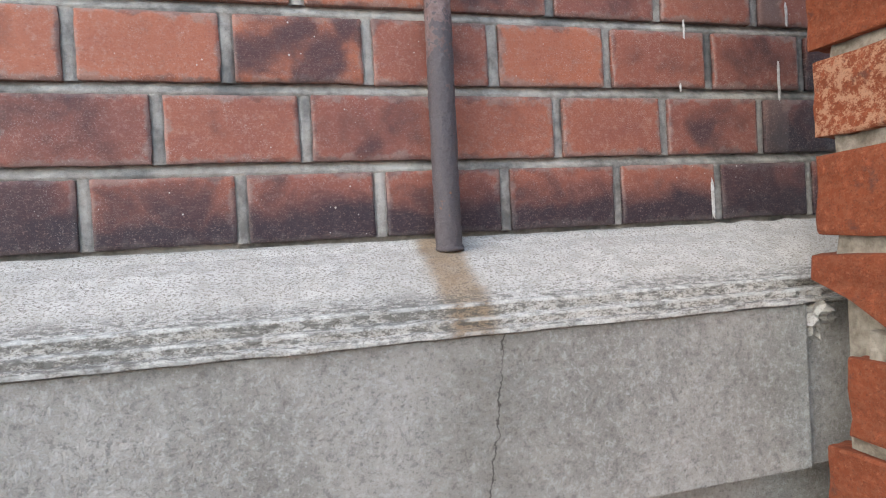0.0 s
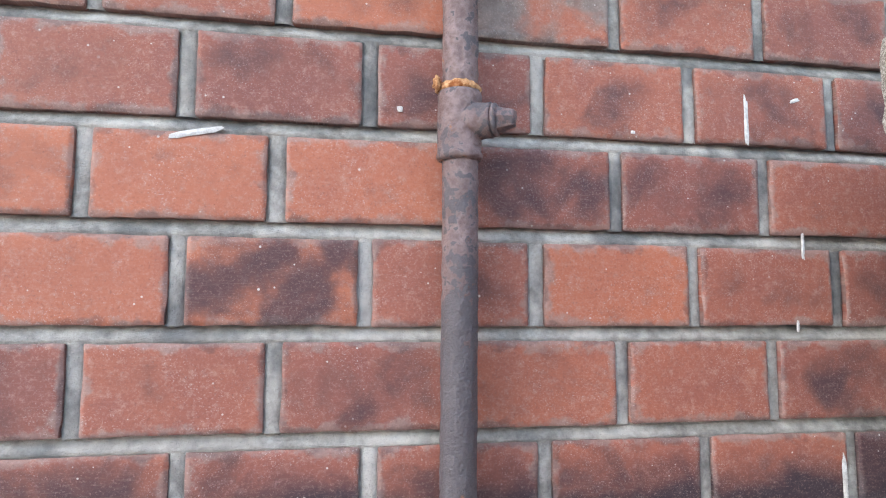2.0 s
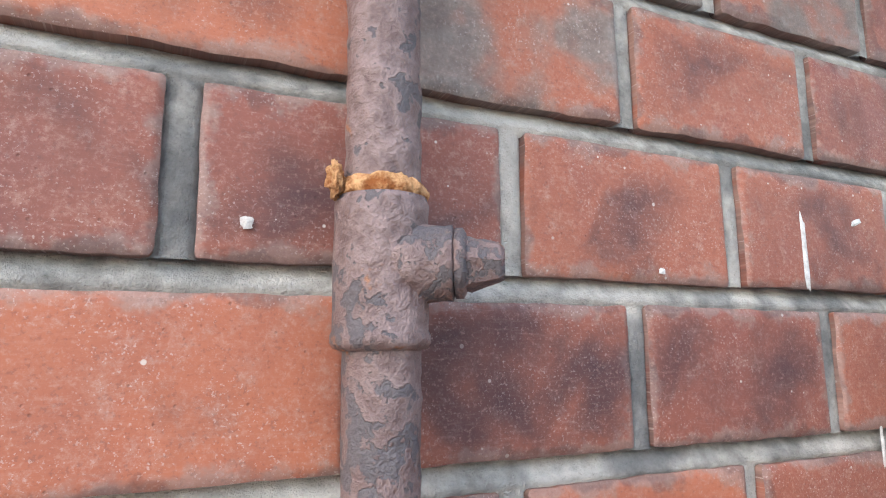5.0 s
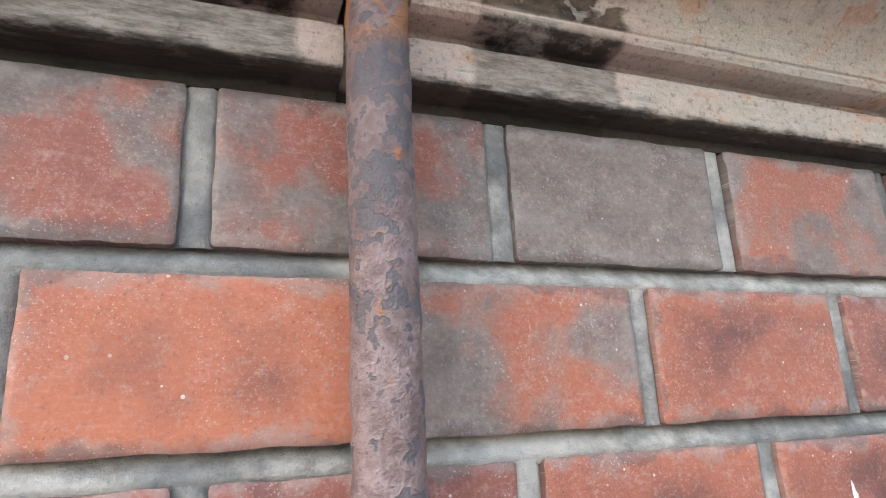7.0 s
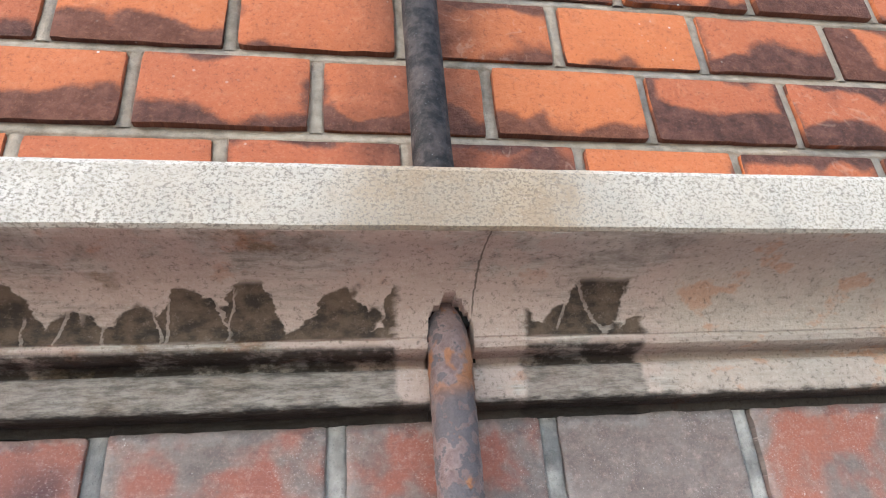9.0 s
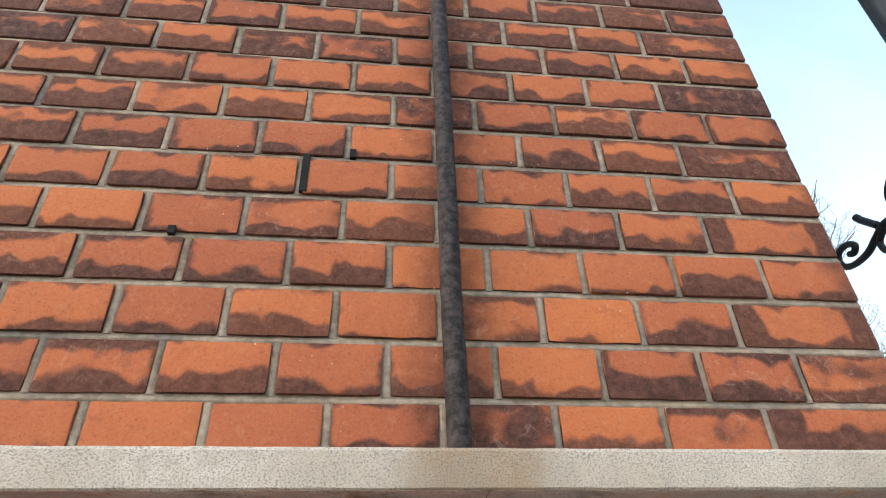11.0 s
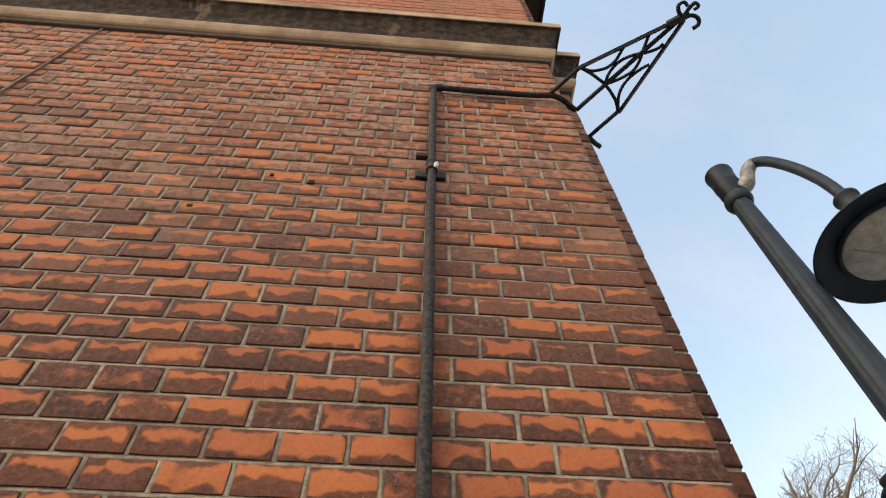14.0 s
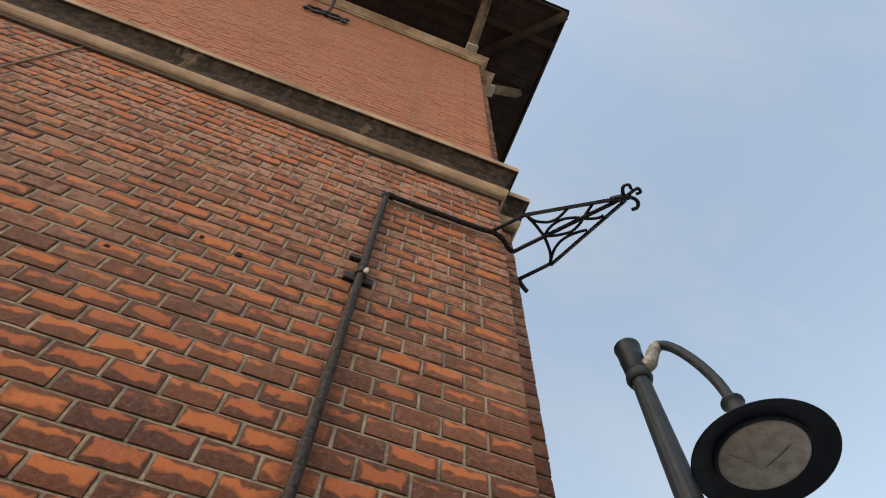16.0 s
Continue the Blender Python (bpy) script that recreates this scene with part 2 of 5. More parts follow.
def mortar(name, dark, light, warm, grime=0.0):
    k = Mat(name)
    q = k.pos()
    big, mid, fine = k.noise(q, 14, 4, 0.6), k.noise(q, 90, 5, 0.7), k.noise(q, 700, 3, 0.75)
    c = k.mix(k.step(k.math("MULTIPLY_ADD", mid, 0.5, k.math("MULTIPLY", big, 0.6)), 0.35, 0.75), dark, light)
    c = k.mix(k.step(k.noise(q, 6, 3), 0.5, 0.75, 0, 0.5), c, warm)
    c = k.mix(k.step(k.noise(q, 11, 4, 0.65), 0.48, 0.62, 0, grime), c, k.mix(mid, (0.055, 0.054, 0.055), (0.20, 0.195, 0.19)))
    c = k.mix(k.step(fine, 0.58, 0.75, 0, 0.5), c, (0.07, 0.068, 0.066))
    h = k.math("ADD", k.math("MULTIPLY", mid, 0.8), k.math("MULTIPLY", fine, 0.7))
    return k.done(c, 0.92, h, 0.8, 0.003, spec=0.2)


def terrazzo(name, stain_x=None, soil=0.3, bands=False, warm=0.0, grit=0.6, cover=0.545, stain=0.68, run=0.03, pale=0.0):
    """Cast stone of pale aggregate with dark chips."""
    k = Mat(name)
    q = k.pos()
    x, y, z = k.xyz(q)
    big, mid = k.noise(q, 7, 4, 0.6), k.noise(q, 60, 5, 0.65)
    c = k.mix(k.step(mid, 0.3, 0.7), (0.42, 0.385, 0.34), (0.63, 0.59, 0.535))
    c = k.mix(k.math("MULTIPLY", warm, k.step(big, 0.3, 0.7, 0.6, 1.0)), c, k.mix(mid, (0.42, 0.340, 0.262), (0.64, 0.545, 0.440)))
    c = k.mix(pale, c, (0.82, 0.775, 0.72))
    grain = k.noise(k.join(k.math("MULTIPLY", x, 0.8), y, z), 560, 4, 0.8)
    if stain_x is not None:
        d = k.math("ABSOLUTE", k.math("SUBTRACT", k.math("MULTIPLY_ADD", big, 0.02, x), stain_x + 0.01))
        w = k.step(k.math("ADD", k.math("MULTIPLY_ADD", mid, 0.4 * run, d), k.math("MULTIPLY_ADD", grain, 0.9 * run, -0.45 * run)), 1.3 * run, 0.6 * run)
        c = k.mix(k.math("MULTIPLY", w, stain), c, k.mix(mid, (0.175, 0.100, 0.048), (0.44, 0.315, 0.185)))
    chip = k.math("MULTIPLY", k.step(grain, cover - 0.01, cover + 0.07), k.step(mid, 0.25, 0.55, 0.45, 1.0))
    c = k.mix(k.math("MULTIPLY", chip, grit), c, (0.140, 0.106, 0.078))
    c = k.mix(k.step(k.noise(q, 700, 3, 0.7), 0.58, 0.72, 0, 0.18), c, (0.78, 0.74, 0.68))
    c = k.mix(k.math("MULTIPLY", k.step(k.math("MULTIPLY_ADD", mid, 0.4, k.math("MULTIPLY", big, 0.7)), 0.5, 0.75), soil), c, (0.19, 0.175, 0.155))
    if bands:
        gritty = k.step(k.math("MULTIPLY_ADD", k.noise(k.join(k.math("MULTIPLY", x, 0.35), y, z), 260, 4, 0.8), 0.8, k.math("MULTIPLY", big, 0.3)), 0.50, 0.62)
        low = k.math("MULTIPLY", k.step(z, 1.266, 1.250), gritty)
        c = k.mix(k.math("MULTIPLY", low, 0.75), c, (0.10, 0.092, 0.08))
        edge = k.math("MAXIMUM", k.step(k.math("ABSOLUTE", k.math("SUBTRACT", z, 1.2497)), 0.0022, 0.0008), k.math("MAXIMUM", k.step(k.math("ABSOLUTE", k.math("SUBTRACT", z, 1.2385)), 0.0018, 0.0006), k.step(k.math("ABSOLUTE", k.math("SUBTRACT", z, 1.2285)), 0.0026, 0.001)))
        c = k.mix(k.math("MULTIPLY", edge, k.step(mid, 0.35, 0.6, 0, 0.5)), c, (0.72, 0.69, 0.63))
    h = k.math("ADD", k.math("MULTIPLY", mid, 0.5), k.math("MULTIPLY", k.noise(q, 350, 4, 0.8), 0.9))
    return k.done(c, 0.9, h, 0.8, 0.002, spec=0.2)


def cast_grey():
    """Fine grey render of the plinth face, with damp patches and hair cracks."""
    k = Mat("grey_plinth_render")
    q = k.pos()
    x, y, z = k.xyz(q)
    big, mid, fine = k.noise(q, 6, 4, 0.6), k.noise(q, 55, 5, 0.65), k.noise(q, 480, 4, 0.8)
    c = k.mix(k.step(k.math("MULTIPLY_ADD", mid, 0.4, k.math("MULTIPLY", big, 0.7)), 0.35, 0.8), (0.28, 0.255, 0.225), (0.50, 0.462, 0.415))
    c = k.mix(k.step(fine, 0.56, 0.7, 0, 0.55), c, (0.55, 0.54, 0.52))
    c = k.mix(k.step(fine, 0.44, 0.32, 0, 0.6), c, (0.15, 0.14, 0.13))
    peb = k.noise(q, 190, 3, 0.7)
    c = k.mix(k.step(peb, 0.52, 0.66, 0, 0.45), c, (0.58, 0.565, 0.54))
    c = k.mix(k.step(peb, 0.46, 0.34, 0, 0.5), c, (0.17, 0.16, 0.15))
    damp = k.step(k.math("ABSOLUTE", k.math("SUBTRACT", k.math("MULTIPLY_ADD", big, 0.06, x), 0.185)), 0.07, 0.01)
    c = k.mix(k.math("MULTIPLY", damp, k.step(mid, 0.3, 0.6, 0, 0.45)), c, (0.15, 0.135, 0.11))
    line = k.math("ABSOLUTE", k.math("SUBTRACT", k.math("MULTIPLY_ADD", k.noise(q, 38, 4, 0.7), 0.02, x), k.math("MULTIPLY_ADD", z, 0.16, -0.014)))
    c = k.mix(k.math("MULTIPLY", k.step(line, 0.0010, 0.0003, 0, 0.75), k.step(mid, 0.35, 0.5, 0.3, 1.0)), c, (0.06, 0.052, 0.045))
    h = k.math("ADD", k.math("MULTIPLY", mid, 0.5), k.math("MULTIPLY", fine, 0.9))
    return k.done(c, 0.9, k.math("ADD", h, peb), 0.8, 0.003, spec=0.2)


def string_stone():
    """Painted cast-stone moulding: grey and flesh-pink paint remains with black soot crusts."""
    k = Mat("painted_string_course")
    q = k.pos()
    x, y, z = k.xyz(q)
    s = k.join(x, k.math("MULTIPLY", y, 1.0), k.math("MULTIPLY", z, 1.6))
    big, mid, fine = k.noise(s, 11, 3, 0.5), k.noise(s, 60, 5, 0.65), k.noise(q, 420, 4, 0.75)
    streak = k.noise(k.join(k.math("MULTIPLY", x, 9.0), y, k.math("MULTIPLY", z, 150.0)), 3.0, 6, 0.75)
    grit = k.noise(q, 300, 5, 0.8)
    c = k.mix(k.step(streak, 0.30, 0.64), (0.27, 0.222, 0.182), (0.58, 0.495, 0.42))
    ochre = k.step(k.noise(k.join(k.math("MULTIPLY", x, 0.7), y, z), 26, 5, 0.65), 0.50, 0.62)
    c = k.mix(k.math("MULTIPLY", ochre, k.step(x, 0.17, 0.10, 0.0, 0.8)), c, (0.20, 0.125, 0.065))
    pink = k.step(k.math("MULTIPLY_ADD", mid, 0.4, big), 0.64, 0.74)
    near = k.step(k.math("ABSOLUTE", k.math("SUBTRACT", k.math("MULTIPLY_ADD", mid, 0.04, x), 0.190)), 0.075, 0.03, 0, 0.85)
    pink = k.math("MAXIMUM", pink, k.math("MULTIPLY", near, k.step(mid, 0.38, 0.5)))
    c = k.mix(k.math("MULTIPLY", pink, 0.8), c, k.mix(mid, (0.46, 0.31, 0.245), (0.66, 0.52, 0.44)))
    c = k.mix(k.step(k.noise(s, 24, 4, 0.65), 0.60, 0.68, 0, 0.55), c, (0.48, 0.25, 0.15))
    flesh = k.math("MULTIPLY", k.step(k.math("MULTIPLY_ADD", big, 0.012, z), 1.866, 1.873), k.math("MULTIPLY", k.step(k.math("MULTIPLY_ADD", big, 0.016, z), 1.897, 1.890), k.step(x, 0.305, 0.295)))
    c = k.mix(k.math("MULTIPLY", flesh, k.step(streak, 0.3, 0.6, 0.25, 0.75)), c, k.mix(mid, (0.46, 0.325, 0.262), (0.68, 0.535, 0.455)))
    clean = k.step(k.math("MULTIPLY_ADD", big, 0.03, x), 0.300, 0.322, 0, 0.72)
    c = k.mix(clean, c, k.mix(mid, (0.40, 0.30, 0.235), (0.64, 0.55, 0.46)))
    c = k.mix(k.math("MULTIPLY", clean, k.step(k.noise(s, 30, 4, 0.6), 0.56, 0.64)), c, (0.52, 0.29, 0.18))
    c = k.mix(k.step(grit, 0.47, 0.35, 0, 0.6), c, (0.12, 0.09, 0.07))
    c = k.mix(k.step(grit, 0.55, 0.68, 0, 0.45), c, (0.70, 0.63, 0.55))
    # soot crusts with lobed tops over the bead, parted by narrow pale runs
    xw = k.math("MULTIPLY_ADD", mid, 0.012, x)
    gap = k.step(k.math("ABSOLUTE", k.math("SUBTRACT", xw, 0.171)), 0.036, 0.041)
    end = k.step(xw, 0.288, 0.283)
    cell = k.voro(k.join(k.math("MULTIPLY_ADD", mid, 0.010, x), 0.3, k.math("MULTIPLY_ADD", mid, 0.006, k.math("MULTIPLY", z, 0.55))), 44, "DISTANCE_TO_EDGE")
    runs = k.math("MAXIMUM", k.step(k.math("MULTIPLY_ADD", k.noise(s, 60, 3), 0.10, cell), 0.065, 0.085), k.step(k.noise(k.join(x, 2.2, z), 28, 1), 0.56, 0.50, 0.45, 1.0))
    round_blob = k.voro(k.join(k.math("MULTIPLY_ADD", mid, 0.020, x), 0.0, k.math("MULTIPLY_ADD", k.noise(s, 45, 3), 0.022, k.math("MULTIPLY", z, 0.95))), 40)
    val = k.math("MULTIPLY", k.math("SUBTRACT", 1.10, round_blob), 0.62)
    val = k.math("ADD", val, k.math("MULTIPLY", k.math("SUBTRACT", 1.8715, z), 15.0))
    val = k.math("ADD", val, k.math("MULTIPLY_ADD", k.noise(k.join(x, 7.7, 0.0), 5.0, 1), 0.5, -0.115))
    val = k.math("ADD", val, k.math("MULTIPLY", k.step(k.math("ABSOLUTE", k.math("SUBTRACT", x, 0.252)), 0.045, 0.02), 0.20))
    crust = k.math("MULTIPLY", k.step(k.math("MULTIPLY_ADD", grit, 0.05, val), 0.50, 0.54), k.math("MULTIPLY", gap, end))
    crust = k.math("MULTIPLY", crust, k.math("MULTIPLY", runs, k.math("MULTIPLY", k.step(z, 1.8555, 1.8575), k.step(z, 1.8860, 1.8830))))
    # groove below the bead: soot, with its shadow put into the colour
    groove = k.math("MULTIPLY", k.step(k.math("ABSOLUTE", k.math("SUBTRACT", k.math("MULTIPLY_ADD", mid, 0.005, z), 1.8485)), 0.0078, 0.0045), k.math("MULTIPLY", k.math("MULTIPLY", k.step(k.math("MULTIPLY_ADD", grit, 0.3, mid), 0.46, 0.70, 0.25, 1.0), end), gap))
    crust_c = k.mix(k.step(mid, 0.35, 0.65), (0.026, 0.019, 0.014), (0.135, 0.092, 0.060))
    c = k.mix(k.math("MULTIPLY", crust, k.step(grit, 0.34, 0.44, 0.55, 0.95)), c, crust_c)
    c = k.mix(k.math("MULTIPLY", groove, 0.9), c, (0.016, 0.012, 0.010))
    # stippled grime on the fillet
    fil = k.math("MULTIPLY", k.step(k.math("MULTIPLY_ADD", mid, 0.004, z), 1.846, 1.841), k.math("MULTIPLY", gap, end))
    stip = k.noise(k.join(k.math("MULTIPLY", x, 0.22), y, z), 260, 5, 0.75)
    c = k.mix(k.math("MULTIPLY", fil, k.step(mid, 0.25, 0.6, 0.55, 0.9)), c, k.mix(k.step(stip, 0.34, 0.66), (0.105, 0.086, 0.070), (0.34, 0.285, 0.235)))
    # near-black undercut below the arris: soot, with the overhang's shadow in the colour
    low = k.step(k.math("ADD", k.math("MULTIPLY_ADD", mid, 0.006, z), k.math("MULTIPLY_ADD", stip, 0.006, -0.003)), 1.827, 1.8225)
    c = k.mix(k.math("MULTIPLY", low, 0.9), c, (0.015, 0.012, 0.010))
    crack = k.math("ABSOLUTE", k.math("SUBTRACT", k.math("MULTIPLY_ADD", k.noise(q, 60, 3), 0.008, x), 0.176))
    c = k.mix(k.math("MULTIPLY", k.step(crack, 0.0009, 0.0003, 0, 0.8), k.step(z, 1.866, 1.872)), c, (0.10, 0.075, 0.06))
    h = k.math("ADD", k.math("MULTIPLY", mid, 0.6), k.math("MULTIPLY_ADD", fine, 0.6, k.math("MULTIPLY_ADD", grit, 0.6, k.math("MULTIPLY", crust, 0.25))))
    return k.done(c, 0.9, h, 0.9, 0.003, spec=0.2)


def cornice_stone():
    k = Mat("weathered_cornice_stone")
    q = k.pos()
    x, y, z = k.xyz(q)
    big, mid = k.noise(q, 3.5, 4, 0.6), k.noise(q, 26, 5, 0.65)
    c = k.mix(k.step(big, 0.3, 0.7), (0.25, 0.150, 0.092), (0.50, 0.345, 0.225))
    c = k.mix(k.step(mid, 0.55, 0.75, 0, 0.6), c, (0.20, 0.155, 0.12))
    grit = k.noise(q, 120, 4, 0.8)
    c = k.mix(k.step(grit, 0.46, 0.34, 0, 0.5), c, (0.13, 0.095, 0.07))
    blot = k.noise(k.join(x, y, k.math("MULTIPLY", z, 0.35)), 9, 5, 0.65)
    # black stain in the cove, coverage raised to put underside shade into the colour
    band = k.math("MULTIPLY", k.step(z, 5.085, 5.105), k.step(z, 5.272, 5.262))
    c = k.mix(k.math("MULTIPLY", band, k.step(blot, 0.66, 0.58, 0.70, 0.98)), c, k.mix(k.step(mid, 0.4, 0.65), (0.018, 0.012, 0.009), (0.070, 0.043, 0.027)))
    # dark groove and lowest edge: shade of the mouldings put into the colour
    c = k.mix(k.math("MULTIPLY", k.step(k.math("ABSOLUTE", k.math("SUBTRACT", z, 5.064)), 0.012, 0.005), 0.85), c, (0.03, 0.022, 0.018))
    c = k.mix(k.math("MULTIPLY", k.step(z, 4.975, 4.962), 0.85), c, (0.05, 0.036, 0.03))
    return k.done(c, 0.9, k.math("ADD", mid, grit), 0.6, 0.006, spec=0.2)


def rusty_pipe():
    """Old iron pipe: purple-brown rust skin, grey paint flakes, bright rust here and there."""
    k = Mat("rusty_iron_pipe")
    q = k.pos()
    x, y, z = k.xyz(q)
    big, mid, fine = k.noise(q, 30, 4, 0.6), k.noise(q, 150, 5, 0.6), k.noise(q, 600, 3, 0.7)
    c = k.mix(k.step(mid, 0.3, 0.7), (0.125, 0.074, 0.066), (0.27, 0.190, 0.178))
    flake = k.step(k.math("MULTIPLY_ADD", k.step(z, 1.54, 1.36), 0.22, k.math("MULTIPLY_ADD", mid, 0.6, k.math("MULTIPLY", big, 0.5))), 0.565, 0.595)
    c = k.mix(k.math("MULTIPLY", flake, 0.85), c, k.mix(fine, (0.034, 0.030, 0.034), (0.112, 0.098, 0.104)))
    rust = k.step(k.noise(q, 55, 4, 0.7), 0.63, 0.72)
    rust = k.math("MAXIMUM", rust, k.math("MULTIPLY", k.step(k.math("ABSOLUTE", k.math("SUBTRACT", z, 1.838)), 0.022, 0.006), k.step(k.noise(q, 70, 3), 0.46, 0.54)))
    c = k.mix(k.math("MULTIPLY", rust, 0.8), c, k.mix(fine, (0.20, 0.065, 0.02), (0.42, 0.17, 0.05)))
    h = k.math("ADD", k.math("MULTIPLY", mid, 1.0), k.math("SUBTRACT", k.math("MULTIPLY", fine, 0.3), k.math("MULTIPLY", flake, 0.35)))
    return k.done(c, k.step(mid, 0.3, 0.7, 0.42, 0.66), h, 0.9, 0.0026, spec=0.5)


def black_iron(name, lo, hi, scale=120, rough=0.55, spec=0.5):
    k = Mat(name)
    q = k.pos()
    mid, fine = k.noise(q, scale, 5, 0.65), k.noise(q, scale * 5, 3, 0.7)
    c = k.mix(k.step(mid, 0.35, 0.7), lo, hi)
    c = k.mix(k.step(fine, 0.66, 0.74, 0, 0.5), c, (0.30, 0.30, 0.31))
    return k.done(c, rough, k.math("MULTIPLY_ADD", fine, 0.4, mid), 0.7, 0.002, spec=spec)


def rust_foam():
    k = Mat("orange_rust_scale")
    q = k.pos()
    mid, fine = k.noise(q, 160, 5, 0.7), k.noise(q, 900, 3, 0.7)
    c = k.mix(k.step(mid, 0.35, 0.65), (0.26, 0.085, 0.022), (0.70, 0.40, 0.19))
    return k.done(c, 0.95, k.math("MULTIPLY_ADD", fine, 0.4, mid), 1.0, 0.004, spec=0.2)


def plain(name, col, col2, scale, rough=0.8, bump=0.3, dist=0.003, metal=0.0):
    k = Mat(name)
    q = k.pos()
    a, b = k.noise(q, scale, 5, 0.6), k.noise(q, scale * 7, 4, 0.7)
    c = k.mix(k.step(k.math("MULTIPLY_ADD", b, 0.4, k.math("MULTIPLY", a, 0.7)), 0.35, 0.75), col, col2)
    return k.done(c, rough, k.math("MULTIPLY_ADD", b, 0.5, a), bump, dist, metal=metal, spec=0.3)


def pier_brick():
    k = Mat("orange_garden_wall_brick")
    u, v, _ = k.xyz(k.add("UVMap").outputs[0])
    r = k.rand()
    p = k.join(k.math("MULTIPLY_ADD", r, 37.0, u), v, k.math("MULTIPLY", r, 9.0))
    big, mid, fine = k.noise(p, 30, 3), k.noise(p, 110, 5, 0.7), k.noise(p, 600, 3)
    c = k.mix(big, (0.110, 0.029, 0.012), (0.235, 0.061, 0.022))
    c = k.mix(k.step(mid, 0.5, 0.7, 0, 0.6), c, (0.30, 0.085, 0.035))
    w = k.attr("worn")
    flake = k.math("MULTIPLY", w, k.step(k.noise(p, 140, 6, 0.8), 0.47, 0.56))
    c = k.mix(k.math("MULTIPLY", flake, 0.8), c, (0.40, 0.22, 0.13))
    c = k.mix(k.step(k.noise(p, 26, 4, 0.7), 0.56, 0.68, 0, 0.75), c, (0.075, 0.038, 0.030))
    c = k.mix(k.step(fine, 0.46, 0.32, 0, 0.45), c, (0.07, 0.025, 0.015))
    c = k.mix(k.step(k.noise(p, 240, 5, 0.8), 0.56, 0.70, 0, 0.40), c, (0.42, 0.19, 0.10))
    return k.done(c, 0.88, k.math("MULTIPLY_ADD", fine, 0.4, mid), 0.7, 0.003, spec=0.25)


MAT_LOW = brick_lower()
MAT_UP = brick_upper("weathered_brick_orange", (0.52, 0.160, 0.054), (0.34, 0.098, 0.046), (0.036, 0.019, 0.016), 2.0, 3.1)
MAT_TOP = brick_upper("tower_brick_red", (0.46, 0.172, 0.092), (0.36, 0.128, 0.068), (0.28, 0.11, 0.068), 30, 40, 0.15, 0.4)
MAT_MORTAR_LOW = mortar("grey_mortar", (0.175, 0.158, 0.143), (0.57, 0.515, 0.455), (0.43, 0.375, 0.325), 0.7)
MAT_MORTAR_UP = mortar("old_grey_mortar", (0.17, 0.130, 0.094), (0.46, 0.368, 0.278), (0.30, 0.230, 0.165), 0.45)
MAT_MORTAR_TOP = mortar("reddish_mortar", (0.20, 0.096, 0.062), (0.34, 0.185, 0.128), (0.28, 0.140, 0.092))
MAT_SLAB = terrazzo("cast_stone_slab", 0.165, 0.40, False, 0.85, 0.70, 0.505, 0.75, 0.085, 0.0)
MAT_PLINTH = terrazzo("cast_stone_plinth_moulding", 0.146, 0.30, True, 0.16, 0.85, 0.520, 0.85, 0.026, 0.04)
MAT_CAP = terrazzo("cast_stone_coping", None, 0.35, False, 0.25, 0.85, 0.46)
MAT_FACE = cast_grey()
MAT_STRING = string_stone()
MAT_CORNICE = cornice_stone()
MAT_PIPE = rusty_pipe()
MAT_PIPE_UP = black_iron("black_painted_pipe", (0.011, 0.009, 0.009), (0.062, 0.047, 0.043), 90, 0.7, 0.2)
MAT_IRON = black_iron("black_wrought_iron", (0.008, 0.009, 0.012), (0.022, 0.024, 0.030), 60, 0.6, 0.3)
MAT_LAMP = plain("slate_grey_lamp_paint", (0.012, 0.018, 0.026), (0.026, 0.034, 0.046), 14, 0.6, 0.2)
MAT_LAMP_DARK = plain("black_lamp_paint", (0.006, 0.009, 0.015), (0.014, 0.019, 0.028), 14, 0.5, 0.1)
MAT_LAMP_WORN = plain("peeled_lamp_paint", (0.12, 0.115, 0.11), (0.40, 0.38, 0.36), 40, 0.7, 0.4)
MAT_LENS = plain("dusty_lamp_lens", (0.34, 0.29, 0.24), (0.60, 0.54, 0.47), 22, 0.22, 0.05)
MAT_RUST = rust_foam()
MAT_DARK = plain("near_black", (0.006, 0.006, 0.006), (0.015, 0.013, 0.012), 40, 0.95)
MAT_WOOD = plain("dark_eaves_timber", (0.022, 0.014, 0.010), (0.060, 0.036, 0.024), 5, 0.8, 0.4, 0.01)
MAT_WOOD_PALE = plain("pale_worn_timber", (0.085, 0.058, 0.036), (0.24, 0.175, 0.115), 9, 0.8, 0.3)
MAT_STONE_PALE = plain("pale_stone", (0.44, 0.38, 0.31), (0.62, 0.57, 0.49), 12, 0.85, 0.3)
MAT_BARK = plain("tree_bark", (0.10, 0.078, 0.058), (0.22, 0.175, 0.135), 3, 0.9, 0.5, 0.02)
MAT_WHITE = plain("white_paint_splash", (0.40, 0.345, 0.315), (0.72, 0.68, 0.64), 160, 0.7, 0.3, 0.001)
MAT_GROUND = plain("paving", (0.16, 0.155, 0.15), (0.27, 0.26, 0.25), 2, 0.9, 0.4)
MAT_PIER = pier_brick()
MAT_PIER_MORTAR = mortar("sandy_mortar", (0.13, 0.105, 0.078), (0.44, 0.385, 0.31), (0.26, 0.215, 0.16))
MAT_ROUGH = terrazzo("broken_stone", None, 0.8)
MAT_DOWN = plain("sooty_cable_sheath", (0.13, 0.078, 0.060), (0.22, 0.140, 0.105), 30, 0.8, 0.1)
MAT_CABLE = plain("grey_cable", (0.18, 0.17, 0.16), (0.30, 0.28, 0.26), 50, 0.6, 0.1)

# ---- mesh helpers ----
WALL_Y = 0.595
